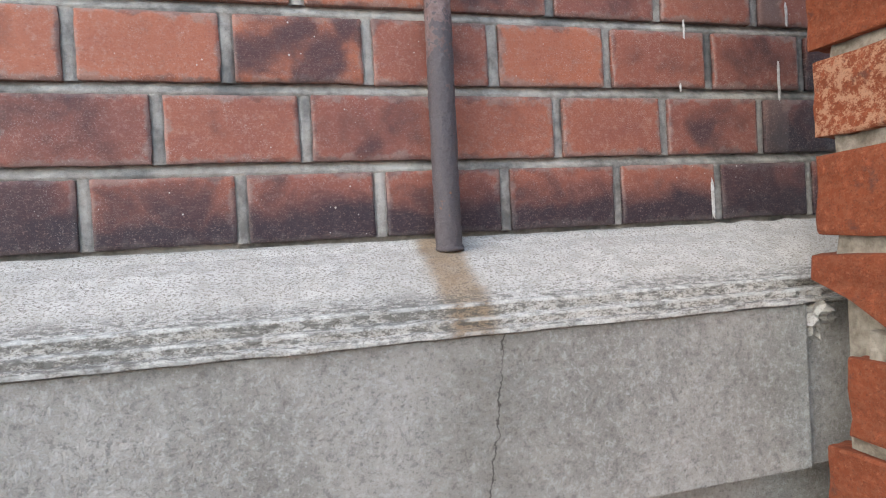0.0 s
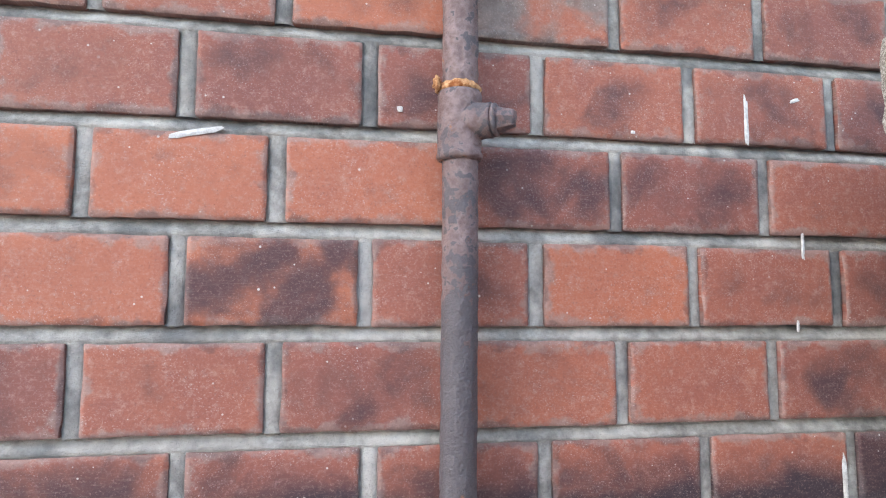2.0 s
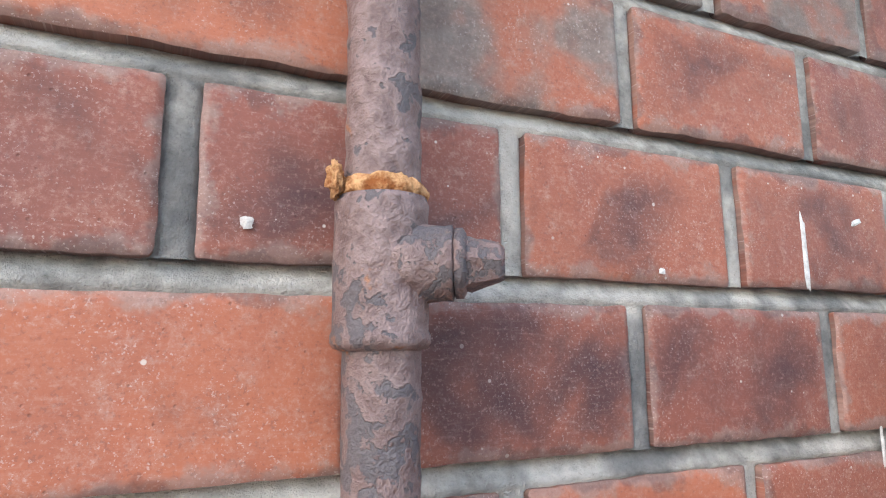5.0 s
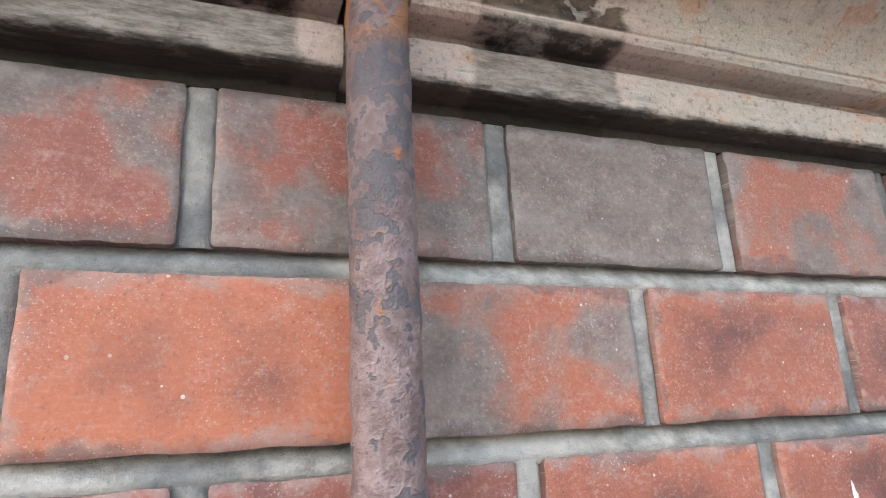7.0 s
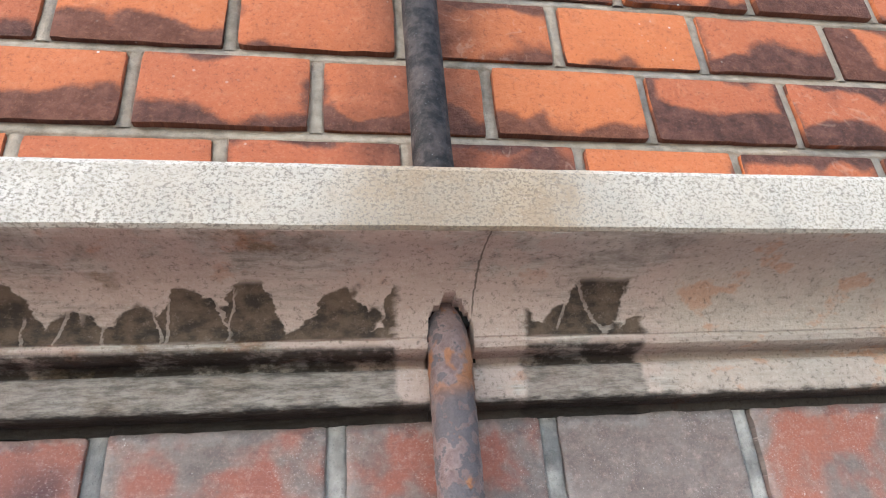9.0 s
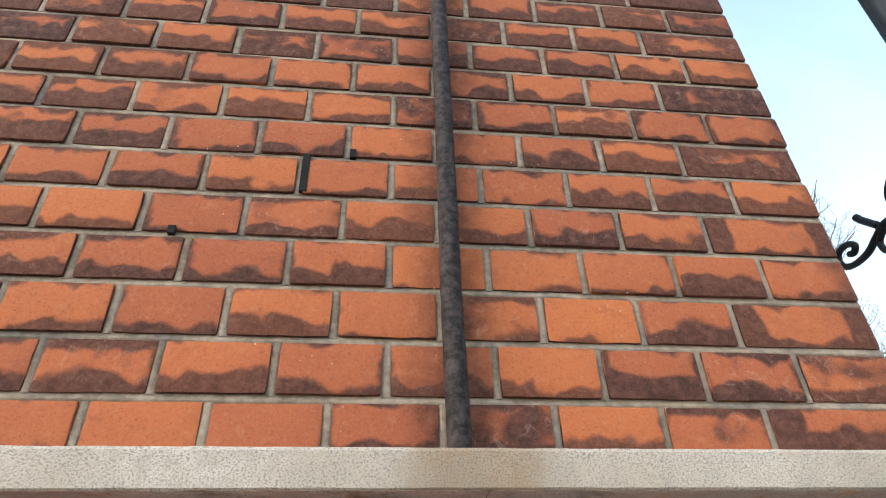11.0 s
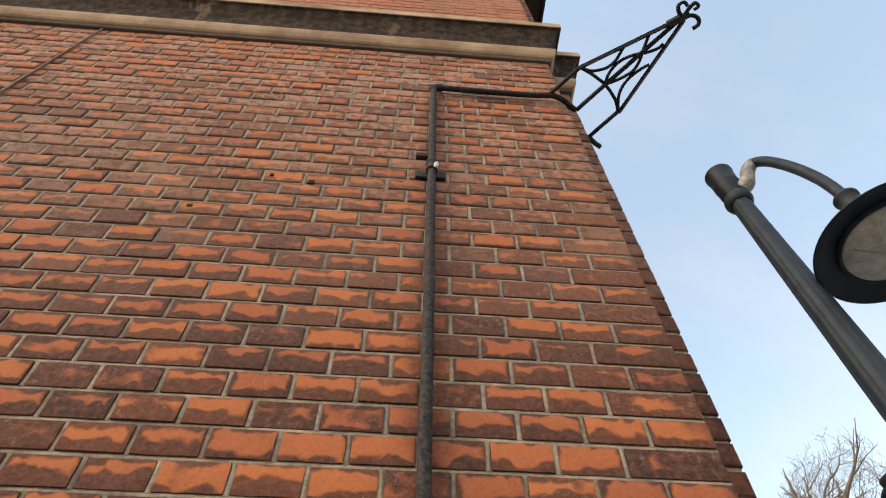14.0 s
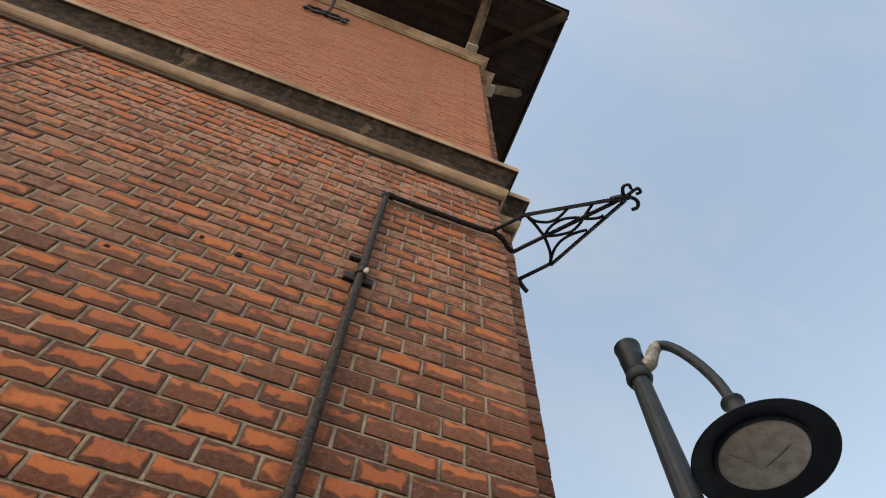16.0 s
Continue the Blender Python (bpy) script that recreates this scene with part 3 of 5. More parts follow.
CORNER_X = 0.724
BACK_Y, BACK_X = 0.741, 0.858
PIPE_X, PIPE_Y = 0.157, 0.570


def mesh_ob(name, verts, faces, material, parent=None, label="", smooth=False, uvs=None):
    me = bpy.data.meshes.new(name)
    me.from_pydata(verts, [], faces)
    if uvs is not None:
        layer = me.uv_layers.new(name="UVMap")
        layer.data.foreach_set("uv", [c for loop in me.loops for c in uvs[loop.vertex_index]])
    me.materials.append(material)
    me.polygons.foreach_set("use_smooth", [smooth] * len(me.polygons))
    me.update()
    ob = new(name, me)
    if parent is not None:
        ob.parent = parent
    if label:
        tagged(ob, label)
    return ob


def part(name, bm, material, parent, label="", smooth=False):
    bmesh.ops.recalc_face_normals(bm, faces=bm.faces)
    me = bpy.data.meshes.new(name)
    bm.to_mesh(me)
    bm.free()
    me.materials.append(material)
    me.polygons.foreach_set("use_smooth", [smooth] * len(me.polygons))
    ob = new(name, me)
    if parent is not None:
        ob.parent = parent
    if label:
        tagged(ob, label)
    return ob


def box(x0, x1, y0, y1, z0, z1, bevel=0.0, rough=0.0):
    bm = bmesh.new()
    bmesh.ops.create_cube(bm, size=1, matrix=Matrix.Translation(((x0 + x1) / 2, (y0 + y1) / 2, (z0 + z1) / 2)) @ Matrix.Diagonal((x1 - x0, y1 - y0, z1 - z0, 1)))
    if bevel:
        bmesh.ops.bevel(bm, geom=bm.edges[:], offset=bevel, segments=2, affect="EDGES", profile=0.6)
    if rough:
        for v in bm.verts:
            v.co += noise.noise_vector(v.co * 31) * rough
    return bm


def tube(path, radius, sides=16, caps=True, bm=None, squash=1.0):
    """A tube along points; radius is a number or one for each point."""
    bm = bm or bmesh.new()
    pts = [Vector(p) for p in path]
    radii = radius if isinstance(radius, (list, tuple)) else [radius] * len(pts)
    rings, side = [], None
    for i, p in enumerate(pts):
        way = (pts[min(i + 1, len(pts) - 1)] - pts[max(i - 1, 0)]).normalized()
        if side is None:
            side = way.cross(Vector((0, 0, 1)) if abs(way.z) < 0.9 else Vector((1, 0, 0))).normalized()
        side = (side - way * side.dot(way)).normalized()
        up = way.cross(side)
        rings.append([bm.verts.new(p + (side * math.cos(a) + up * math.sin(a) * squash) * radii[i]) for a in (2 * math.pi * k / sides for k in range(sides))])
    for a, b in zip(rings, rings[1:]):
        for k in range(sides):
            bm.faces.new((a[k], a[(k + 1) % sides], b[(k + 1) % sides], b[k]))
    if caps:
        bm.faces.new(rings[0][::-1])
        bm.faces.new(rings[-1])
    return bm


def lathe(profile, centre, sides=40, bm=None):
    """Turn (radius, height) points about a vertical axis."""
    bm = bm or bmesh.new()
    rings = [[bm.verts.new((centre[0] + r * math.cos(2 * math.pi * k / sides), centre[1] + r * math.sin(2 * math.pi * k / sides), centre[2] + h)) for k in range(sides)] for r, h in profile]
    for a, b in zip(rings, rings[1:]):
        for k in range(sides):
            bm.faces.new((a[k], a[(k + 1) % sides], b[(k + 1) % sides], b[k]))
    return bm


def smooth_path(points, n=8):
    """Catmull-Rom through points."""
    p = [Vector(q) for q in points]
    p = [p[0] * 2 - p[1], *p, p[-1] * 2 - p[-2]]
    out = []
    for a, b, c, d in zip(p, p[1:], p[2:], p[3:]):
        for k in range(n):
            t = k / n
            out.append(0.5 * (2 * b + (c - a) * t + (2 * a - 5 * b + 4 * c - d) * t * t + (3 * b - a - 3 * c + d) * t ** 3))
    return [*out, p[-2]]


def sweep_x(name, profile, xs, material, parent=None, label="", bend=None):
    """Draw a (y, z) profile along x; bend may shift single points."""
    verts, faces, n = [], [], len(profile)
    for x in xs:
        for y, z in profile:
            v = Vector((x, y, z))
            verts.append(tuple(bend(v) if bend else v))
    for i in range(len(xs) - 1):
        for j in range(n - 1):
            a = i * n + j
            faces.append((a, a + n, a + n + 1, a + 1))
    first, last = tuple(range(n))[::-1], tuple((len(xs) - 1) * n + j for j in range(n))
    faces += [last, first]
    return mesh_ob(name, verts, faces, material, parent, label)


def spaced(a, b, step):
    n = max(1, round((b - a) / step))
    return [a + (b - a) * i / n for i in range(n + 1)]


def brick_detail(w, h, rnd, nx=14, nz=7, depth=0.03):
    """A brick face with worn, uneven arrises, centred on its own middle, facing -y."""
    verts, uvs, faces = [], [], []
    s = rnd.random() * 100
    for j in range(nz + 1):
        for i in range(nx + 1):
            fx, fz = i / nx, j / nz
            # rows and columns crowd towards the rim
            fx, fz = fx - 0.11 * math.sin(2 * math.pi * fx) * 0.9, fz - 0.11 * math.sin(2 * math.pi * fz) * 0.9
            x, z = (fx - 0.5) * w, (fz - 0.5) * h
            rim = min(i, nx - i, j, nz - j)
            n = noise.noise((x * 60 + s, z * 60, s)) + 0.55 * noise.noise((x * 260 + s, z * 260, s))
            y = noise.noise((x * 18 + s, z * 18, 3 + s)) * 0.0006
            if rim == 0:
                k = 0.0009 * n
                x += k * (1 if i == nx else -1 if i == 0 else 0)
                z += k * (1 if j == nz else -1 if j == 0 else 0)
                y += 0.0013 + 0.0006 * n
                if i in (0, nx) and j in (0, nz):
                    x, z = x * 0.992, z * 0.985
            elif rim == 1:
                y += 0.0003
            verts.append((x, y, z))
            uvs.append((x, z))
    row = nx + 1
    for j in range(nz):
        for i in range(nx):
            a = j * row + i
            faces.append((a, a + 1, a + 1 + row, a + row))
    ring = list(range(row)) + [j * row + nx for j in range(1, nz + 1)] + [nz * row + i for i in range(nx - 1, -1, -1)] + [j * row for j in range(nz - 1, 0, -1)]
    base, many = len(verts), len(ring)
    for y in (None, depth):
        for a in ring:
            verts.append((verts[a][0], verts[a][1] if y is None else y, verts[a][2]))
            uvs.append(uvs[a])
    for k in range(many):
        q = (k + 1) % many
        faces.append((base + k, base + many + k, base + many + q, base + q))
    return verts, faces, uvs


def brick_cheap(w, h, rnd, depth=0.03, chamfer=0.0035):
    """A brick of 26 triangles with chamfered, slightly crooked arrises."""
    j = lambda a: rnd.uniform(-a, a)
    o = [(sx * w / 2 + j(0.0012), sz * h / 2 + j(0.0012)) for sx, sz in ((-1, -1), (1, -1), (1, 1), (-1, 1))]
    verts = [(x * (1 - 2 * chamfer / w), 0.0 + j(0.0007), z * (1 - 2 * chamfer / h)) for x, z in o]
    verts += [(x, chamfer * 0.9, z) for x, z in o] + [(x, depth, z) for x, z in o]
    faces = [(0, 1, 2, 3)]
    for a in range(4):
        b = (a + 1) % 4
        faces += [(a, a + 4, b + 4, b), (a + 4, a + 8, b + 8, b + 4)]
    return verts, faces, [(v[0], v[2]) for v in verts]


class Heap:
    """Many bricks in one mesh."""

    def __init__(self):
        self.v, self.f, self.u = [], [], []

    def add(self, made, x, y, z):
        v, f, u = made
        n = len(self.v)
        self.v += [(a + x, b + y, c + z) for a, b, c in v]
        self.f += [tuple(i + n for i in q) for q in f]
        self.u += u


# ---- ground and building ----
ground = part("ground", box(-300, 300, -300, 300, -0.3, 0.0), MAT_GROUND, None)
tagged(ground, "grey paving that reaches to the horizon", "ground", kind="structure")

wall_low = part("wall_lower", box(-6, CORNER_X - 0.004, WALL_Y + 0.0085, 7, 0, 1.93), MAT_MORTAR_LOW, None)
tagged(wall_low, "red facing brick wall in grey mortar between plinth and string course", "wall", kind="structure")
wall_up = part("wall_middle", box(-6, CORNER_X - 0.004, WALL_Y + 0.0135, 7, 1.93, 5.0), MAT_MORTAR_UP, None)
tagged(wall_up, "sooty orange brick wall in header bond with old grey mortar", "wall", kind="structure")
wall_back = part("wall_recess", box(CORNER_X - 0.004, BACK_X - 0.004, BACK_Y + 0.0065, 7, 0, 10.4), MAT_MORTAR_UP, None)
tagged(wall_back, "narrow recessed brick strip beyond the corner of the tower", "wall", kind="structure")
wall_top = part("wall_upper", box(-6, CORNER_X - 0.004, WALL_Y + 0.0032, 7, 5.0, 10.4), MAT_MORTAR_TOP, None)
tagged(wall_top, "clean red brick wall of the upper storey above the cornice", "wall", kind="structure")

# ---- plinth ----


def chip(v, amount=0.0012):
    n = noise.noise(v * 55)
    return v + Vector((0, 0.6 * n, n)) * amount


plinth = [(0.605, 1.300), (0.597, 1.305), (0.588, 1.303), (0.582, 1.2995), (0.578, 1.2965), (0.550, 1.287), (0.520, 1.270), (0.497, 1.2555), (0.492, 1.253), (0.490, 1.2515),
          (0.485, 1.2505), (0.4835, 1.2485), (0.4835, 1.241), (0.4800, 1.2395), (0.4755, 1.2395), (0.4745, 1.238), (0.4745, 1.2325), (0.4705, 1.2315), (0.4680, 1.2310), (0.4670, 1.2295), (0.4672, 1.2268), (0.4715, 1.2255), (0.62, 1.2255)]
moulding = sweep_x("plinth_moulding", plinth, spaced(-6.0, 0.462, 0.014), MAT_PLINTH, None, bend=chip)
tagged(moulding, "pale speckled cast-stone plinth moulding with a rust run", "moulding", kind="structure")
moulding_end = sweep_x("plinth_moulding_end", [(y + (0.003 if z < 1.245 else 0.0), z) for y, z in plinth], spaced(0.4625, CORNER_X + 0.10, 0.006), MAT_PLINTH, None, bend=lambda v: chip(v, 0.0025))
tagged(moulding_end, "broken end of the cast-stone plinth moulding", "moulding", kind="structure")
face = part("plinth_face", box(-6.0, 0.470, 0.4715, 0.62, 1.072, 1.2255, 0.0015), MAT_FACE, None)
tagged(face, "flat grey rendered plinth face with hair cracks", "plinth", kind="structure")
face_end = part("plinth_face_end", box(0.4705, CORNER_X + 0.1, 0.478, 0.62, 1.072, 1.2255, 0.0015), MAT_FACE, None)
tagged(face_end, "grey rendered plinth face behind the garden wall", "plinth", kind="structure")
base = part("plinth_base", box(-6.0, CORNER_X + 0.1, 0.505, 0.62, 0.0, 1.0715, 0.004), MAT_FACE, None)
tagged(base, "recessed grey base below the plinth face", "plinth", kind="structure")
bm = bmesh.new()
bmesh.ops.create_icosphere(bm, subdivisions=4, radius=1)
for v in bm.verts:
    d = v.co.copy()
    v.co = Vector((0.486 + d.x * 0.030, 0.492 + d.y * 0.022, 1.214 + d.z * 0.022)) + d * noise.fractal(d * 3.1, 1.0, 2.2, 5) * 0.010
lump = part("broken_stone", bm, MAT_ROUGH, None)
tagged(lump, "rough broken lump of cast stone under the plinth moulding", "stone")

# ---- string course ----
cove = [(0.570 - 0.056 * (1 - math.cos(a)), 1.857 + 0.036 * math.sin(a)) for a in (math.pi / 2 * i / 16 for i in range(17))]
string_profile = [(0.612, 1.8125), (0.5975, 1.8130), (0.5970, 1.8185), (0.584, 1.8192), (0.5815, 1.8205), (0.5810, 1.8225), (0.5805, 1.8395), (0.5825, 1.8415), (0.5895, 1.8425), (0.5905, 1.8455), (0.5885, 1.8485), (0.5755, 1.8490),
                  (0.5715, 1.8505), (0.5700, 1.8535), (0.5712, 1.8562)] + cove + [(0.508, 1.8945), (0.508, 1.9), (0.615, 1.9)]


def pipe_hole(v):
    """The moulding is broken away round the pipe where it goes through."""
    dx = v.x - PIPE_X
    rag = 0.0025 * noise.noise((v.z * 120, v.x * 150, 1.7))
    snug = -0.0112 + rag < dx < 0.0138 + rag and v.z < 1.862
    arch = min(1.8670 + 0.85 * (dx + 0.0135), 1.8768 - 1.6 * max(0.0, dx - 0.006)) + rag
    wedge = -0.0115 < dx < 0.0150 and v.z < arch
    if v.y < 0.60 and (snug or wedge):
        return Vector((v.x, 0.600, v.z))
    return chip(v, 0.0011)


xs_string = spaced(-6.0, -0.12, 0.02)[:-1] + spaced(-0.12, PIPE_X - 0.03, 0.006)[:-1] + spaced(PIPE_X - 0.03, PIPE_X + 0.03, 0.001)[:-1] + spaced(PIPE_X + 0.03, CORNER_X + 0.085, 0.006)
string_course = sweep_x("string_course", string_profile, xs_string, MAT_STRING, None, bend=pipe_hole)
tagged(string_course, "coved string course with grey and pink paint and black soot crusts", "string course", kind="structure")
# near-black blocks in the hole stand in for the shade inside it
hole = part("pipe_hole", box(PIPE_X - 0.0060, PIPE_X + 0.0185, 0.588, 0.604, 1.846, 1.8800), MAT_DARK, string_course, "near-black block for the shade in the hole round the pipe")
part("pipe_hole", box(PIPE_X - 0.0110, PIPE_X + 0.0140, 0.572, 0.5995, 1.8645, 1.8765, 0.002), MAT_DARK, string_course, "near-black block for the shade in the hole round the pipe")
slab_profile = [(0.612, 1.8948), (0.5075, 1.8948), (0.5055, 1.8965), (0.5050, 1.930), (0.5070, 1.9335), (0.530, 1.937), (0.612, 1.949)]
slab = sweep_x("string_course_slab", slab_profile, spaced(-6.0, CORNER_X + 0.09, 0.012), MAT_SLAB, None, bend=lambda v: chip(v, 0.0008))
tagged(slab, "speckled cast-stone slab capping the string course", "slab", kind="structure")

class Joints(Heap):
    """Struck mortar: bed joints slope out towards their lower edge, upright joints lie just behind the brick face."""

    def strip(self, xs, ztop, zbot, ytop, ybot, s):
        n = len(self.v)
        for x in xs:
            a = noise.noise((x * 90, s, 0.0)) * 0.0008 + noise.noise((x * 21, s, 4.0)) * 0.0008
            for t in (-0.12, 0.18, 0.55, 0.85, 1.12):
                e = a if 0 < t < 1 else 0.0
                y = ytop + (ybot - ytop) * min(1, max(0, t)) + e + (0.004 if t > 1 else 0.0)
                self.v.append((x, WALL_Y + y, ztop + (zbot - ztop) * t))
        for i in range(len(xs) - 1):
            for j in range(4):
                q = n + i * 5 + j
                self.f.append((q, q + 1, q + 6, q + 5))

    def upright(self, x, w, z0, z1, y, s):
        n = len(self.v)
        zs = spaced(z0, z1, 0.012)
        for z in zs:
            for k, d in ((-0.62, 0.004), (-0.3, 0.0), (0.3, 0.0), (0.62, 0.004)):
                self.v.append((x + k * w, WALL_Y + y + d + 0.0008 * noise.noise((z * 80, x * 50, s + k)), z))
        for i in range(len(zs) - 1):
            for j in range(3):
                q = n + i * 4 + j
                self.f.append((q + 4, q + 5, q + 1, q))


# ---- lower brick wall: each brick a piece of its own ----
PITCH, COURSE = 0.1277, 0.0729
# per course, from the left: o orange, r red, p flashed purple, d dark, b dark foot, g grey bloom
LOOKS = ("rrbdbbbbbdd", "rrpprprrpdd", "rroookrorpd", "rrrooopprrr", "rrrrrpprppp", "rrrrrogrprr", "mmrmpmmGmpr")
LOOK = {"o": (0.68, -0.02, 0.0, 0.0), "r": (0.36, 0.16, 0.0, 0.0), "p": (0.28, 0.44, 0.15, 0.0), "d": (0.12, 0.82, 1.0, 0.0), "b": (0.28, 0.30, 1.0, 0.0), "k": (0.95, 0.60, 0.0, 0.0), "g": (0.70, 0.05, 0.0, 0.42), "m": (0.35, 0.25, 0.0, 0.42), "G": (0.2, 0.1, 0.0, 1.0)}
rnd = random.Random(11)
lower_heap = Heap()
joints = Joints()
fine_x = spaced(-6.0, -0.7, 0.02)[:-1] + spaced(-0.7, CORNER_X, 0.004)
for row in range(7):
    z = 1.3095 + COURSE * row + 0.031
    if row:
        joints.strip(fine_x, z - 0.0302, z - 0.0422, 0.0084, 0.0004, row * 3.1)
    first = (0.0990, 0.0322, 0.0936, 0.0308, 0.0950, 0.0318, 0.0918)[row]
    n = -48
    while True:
        x0, x1 = first + PITCH * n, first + PITCH * (n + 1)
        n += 1
        if x0 > CORNER_X - 0.03:
            break
        last = x1 > CORNER_X - 0.07
        if last:
            x1 = CORNER_X + 0.0055
        w, h = x1 - x0 - 0.0114 + rnd.uniform(-0.0015, 0.001), 0.0615 + rnd.uniform(-0.001, 0.0008)
        if row == 6:
            h += 0.004
        x, y = (x0 + x1) / 2 + rnd.uniform(-0.0008, 0.0008), WALL_Y + rnd.uniform(-0.0012, 0.0008)
        joints.upright(x0, 0.0134, z - 0.0312, z + (0.0385 if row == 6 else 0.0312), 0.0030, row * 5.3 + n)
        if x < -0.66:
            lower_heap.add(brick_cheap(w, h, rnd), x, y, z)
            continue
        v, f, u = brick_detail(w, h, rnd, 30, 14)
        ob = mesh_ob("brick", v, f, MAT_LOW, wall_low, smooth=True, uvs=u)
        ob.location = (x, y, z + (0.002 if row == 6 else 0))
        ob.rotation_euler = (0, rnd.uniform(-0.006, 0.006), 0)
        kind = LOOKS[row][min(10, max(0, int((x + 0.62) / PITCH)))]
        tint, soot, low, grey = LOOK[kind]
        ob["tint"], ob["soot"], ob["low"], ob["grey"] = tint + rnd.uniform(-0.12, 0.12), soot + rnd.uniform(-0.1, 0.12), low, grey
        if last:
            break
ob = mesh_ob("brick_field", lower_heap.v, lower_heap.f, MAT_LOW, wall_low, uvs=lower_heap.u)
ob["tint"], ob["soot"], ob["low"], ob["grey"] = 0.45, 0.2, 0.0, 0.0
tagged(ob, kind="stuff")

mortar_low = mesh_ob("mortar_joints", joints.v, joints.f, MAT_MORTAR_LOW, wall_low, smooth=True)
tagged(mortar_low, kind="stuff")

# ---- middle wall ----
rnd = random.Random(23)
heap = Heap()
joints = Joints()
fine_x = spaced(-6.0, -1.1, 0.06)[:-1] + spaced(-1.1, CORNER_X, 0.010)
for row in range(41):
    z = 1.9485 + 0.0733 * row + 0.031
    if row:
        joints.strip(fine_x, z - 0.0310, z - 0.0418, 0.0058, 0.0022, row * 3.1)
    if row == 40:
        z -= 0.004
    first = 0.012 if row % 2 == 0 else 0.0770
    pitch = 0.1296
    n = -48
    while True:
        x0, x1 = first + pitch * n, first + pitch * (n + 1)
        n += 1
        last = x1 > CORNER_X - 0.10
        if last:
            x1 = CORNER_X + 0.005
        w, h = x1 - x0 - 0.0104 + rnd.uniform(-0.002, 0.001), 0.0626 + rnd.uniform(-0.0012, 0.0010)
        x, y = (x0 + x1) / 2, WALL_Y + rnd.uniform(-0.002, 0.002)
        d = 0.146 if last else 0.03
        joints.upright(x0, 0.0118, z - 0.0330, z + 0.0330, 0.0036, row * 5.3 + n)
        if row < 18 and -1.05 < x:
            v, f, u = brick_detail(w, h, rnd, 10, 5, d)
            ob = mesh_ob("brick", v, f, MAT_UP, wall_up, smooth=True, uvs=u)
            ob.location = (x, y, z)
            ob.rotation_euler = (rnd.uniform(-0.01, 0.01), rnd.uniform(-0.006, 0.006), 0)
        else:
            heap.add(brick_cheap(w, h, rnd, d), x, y, z)
        if last:
            break
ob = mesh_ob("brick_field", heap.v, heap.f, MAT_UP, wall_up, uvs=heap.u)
tagged(ob, kind="stuff")
mortar_up = mesh_ob("mortar_joints", joints.v, joints.f, MAT_MORTAR_UP, wall_up, smooth=True)
tagged(mortar_up, kind="stuff")
# near-black boxes painted for the shade inside open joints and a putlog hole
for x0, x1, z0, z1 in ((-0.0510, -0.0405, 2.316, 2.386), (0.0155, 0.0245, 2.384, 2.400), (-0.209, -0.200, 2.236, 2.248), (-0.232, -0.214, 3.553, 3.575), (-0.545, -0.530, 3.372, 3.384), (-0.357, -0.345, 3.587, 3.600)):
    part("open_joint", box(x0, x1, WALL_Y - 0.0024, WALL_Y + 0.03, z0, z1), MAT_DARK, wall_up)

# recessed strip
rnd = random.Random(31)
heap = Heap()
for row in range(115):
    z = 1.9485 + 0.0733 * row + 0.031
    if row < 41 or row > 46:
        w = BACK_X - CORNER_X + 0.02
        heap.add(brick_cheap(w, 0.0625, rnd, 0.04), BACK_X - w / 2 + 0.001, BACK_Y + rnd.uniform(-0.002, 0.002), z)
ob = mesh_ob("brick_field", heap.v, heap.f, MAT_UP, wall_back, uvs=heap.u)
tagged(ob, kind="stuff")

# upper storey
rnd = random.Random(41)
heap = Heap()
for row in range(64):
    z = 5.345 + 0.0733 * row + 0.031
    first = 0.012 if row % 2 == 0 else 0.0770
    n = -40
    while True:
        x0, x1 = first + 0.1296 * n, first + 0.1296 * (n + 1)
        n += 1
        last = x1 > CORNER_X - 0.10
        if last:
            x1 = CORNER_X + 0.005
        heap.add(brick_cheap(x1 - x0 - 0.010, 0.0640 + rnd.uniform(-0.001, 0.001), rnd, 0.146 if last else 0.03), (x0 + x1) / 2, WALL_Y + rnd.uniform(-0.0015, 0.0015), z)
        if last:
            break
ob = mesh_ob("brick_field", heap.v, heap.f, MAT_TOP, wall_top, uvs=heap.u)
tagged(ob, kind="stuff")

# ---- cornice: the same moulding runs round the corner and the recess ----
cornice = [(0.0, 4.936), (0.012, 4.938), (0.016, 4.942), (0.016, 4.966), (0.022, 4.970), (0.032, 4.980), (0.042, 5.005), (0.046, 5.030), (0.046, 5.056), (0.041, 5.062), (0.030, 5.064), (0.030, 5.074),
           (0.037, 5.077), (0.037, 5.084), (0.032, 5.087), (0.032, 5.094), (0.036, 5.12), (0.045, 5.165), (0.060, 5.210), (0.078, 5.247), (0.086, 5.260), (0.098, 5.264), (0.1015, 5.268), (0.1015, 5.332), (0.098, 5.339), (0.0, 5.352)]


def mitred(name, profile, corners, material):
    """Draw an (outward, z) profile along plan corners, each given with the way out."""
    verts, faces, n = [], [], len(profile)
    for (x, y), (ox, oy) in corners:
        verts += [(x + ox * o, y + oy * o, z) for o, z in profile]
    for i in range(len(corners) - 1):
        for j in range(n - 1):
            a = i * n + j
            faces.append((a, a + n, a + n + 1, a + 1))
    return mesh_ob(name, verts, faces, material)


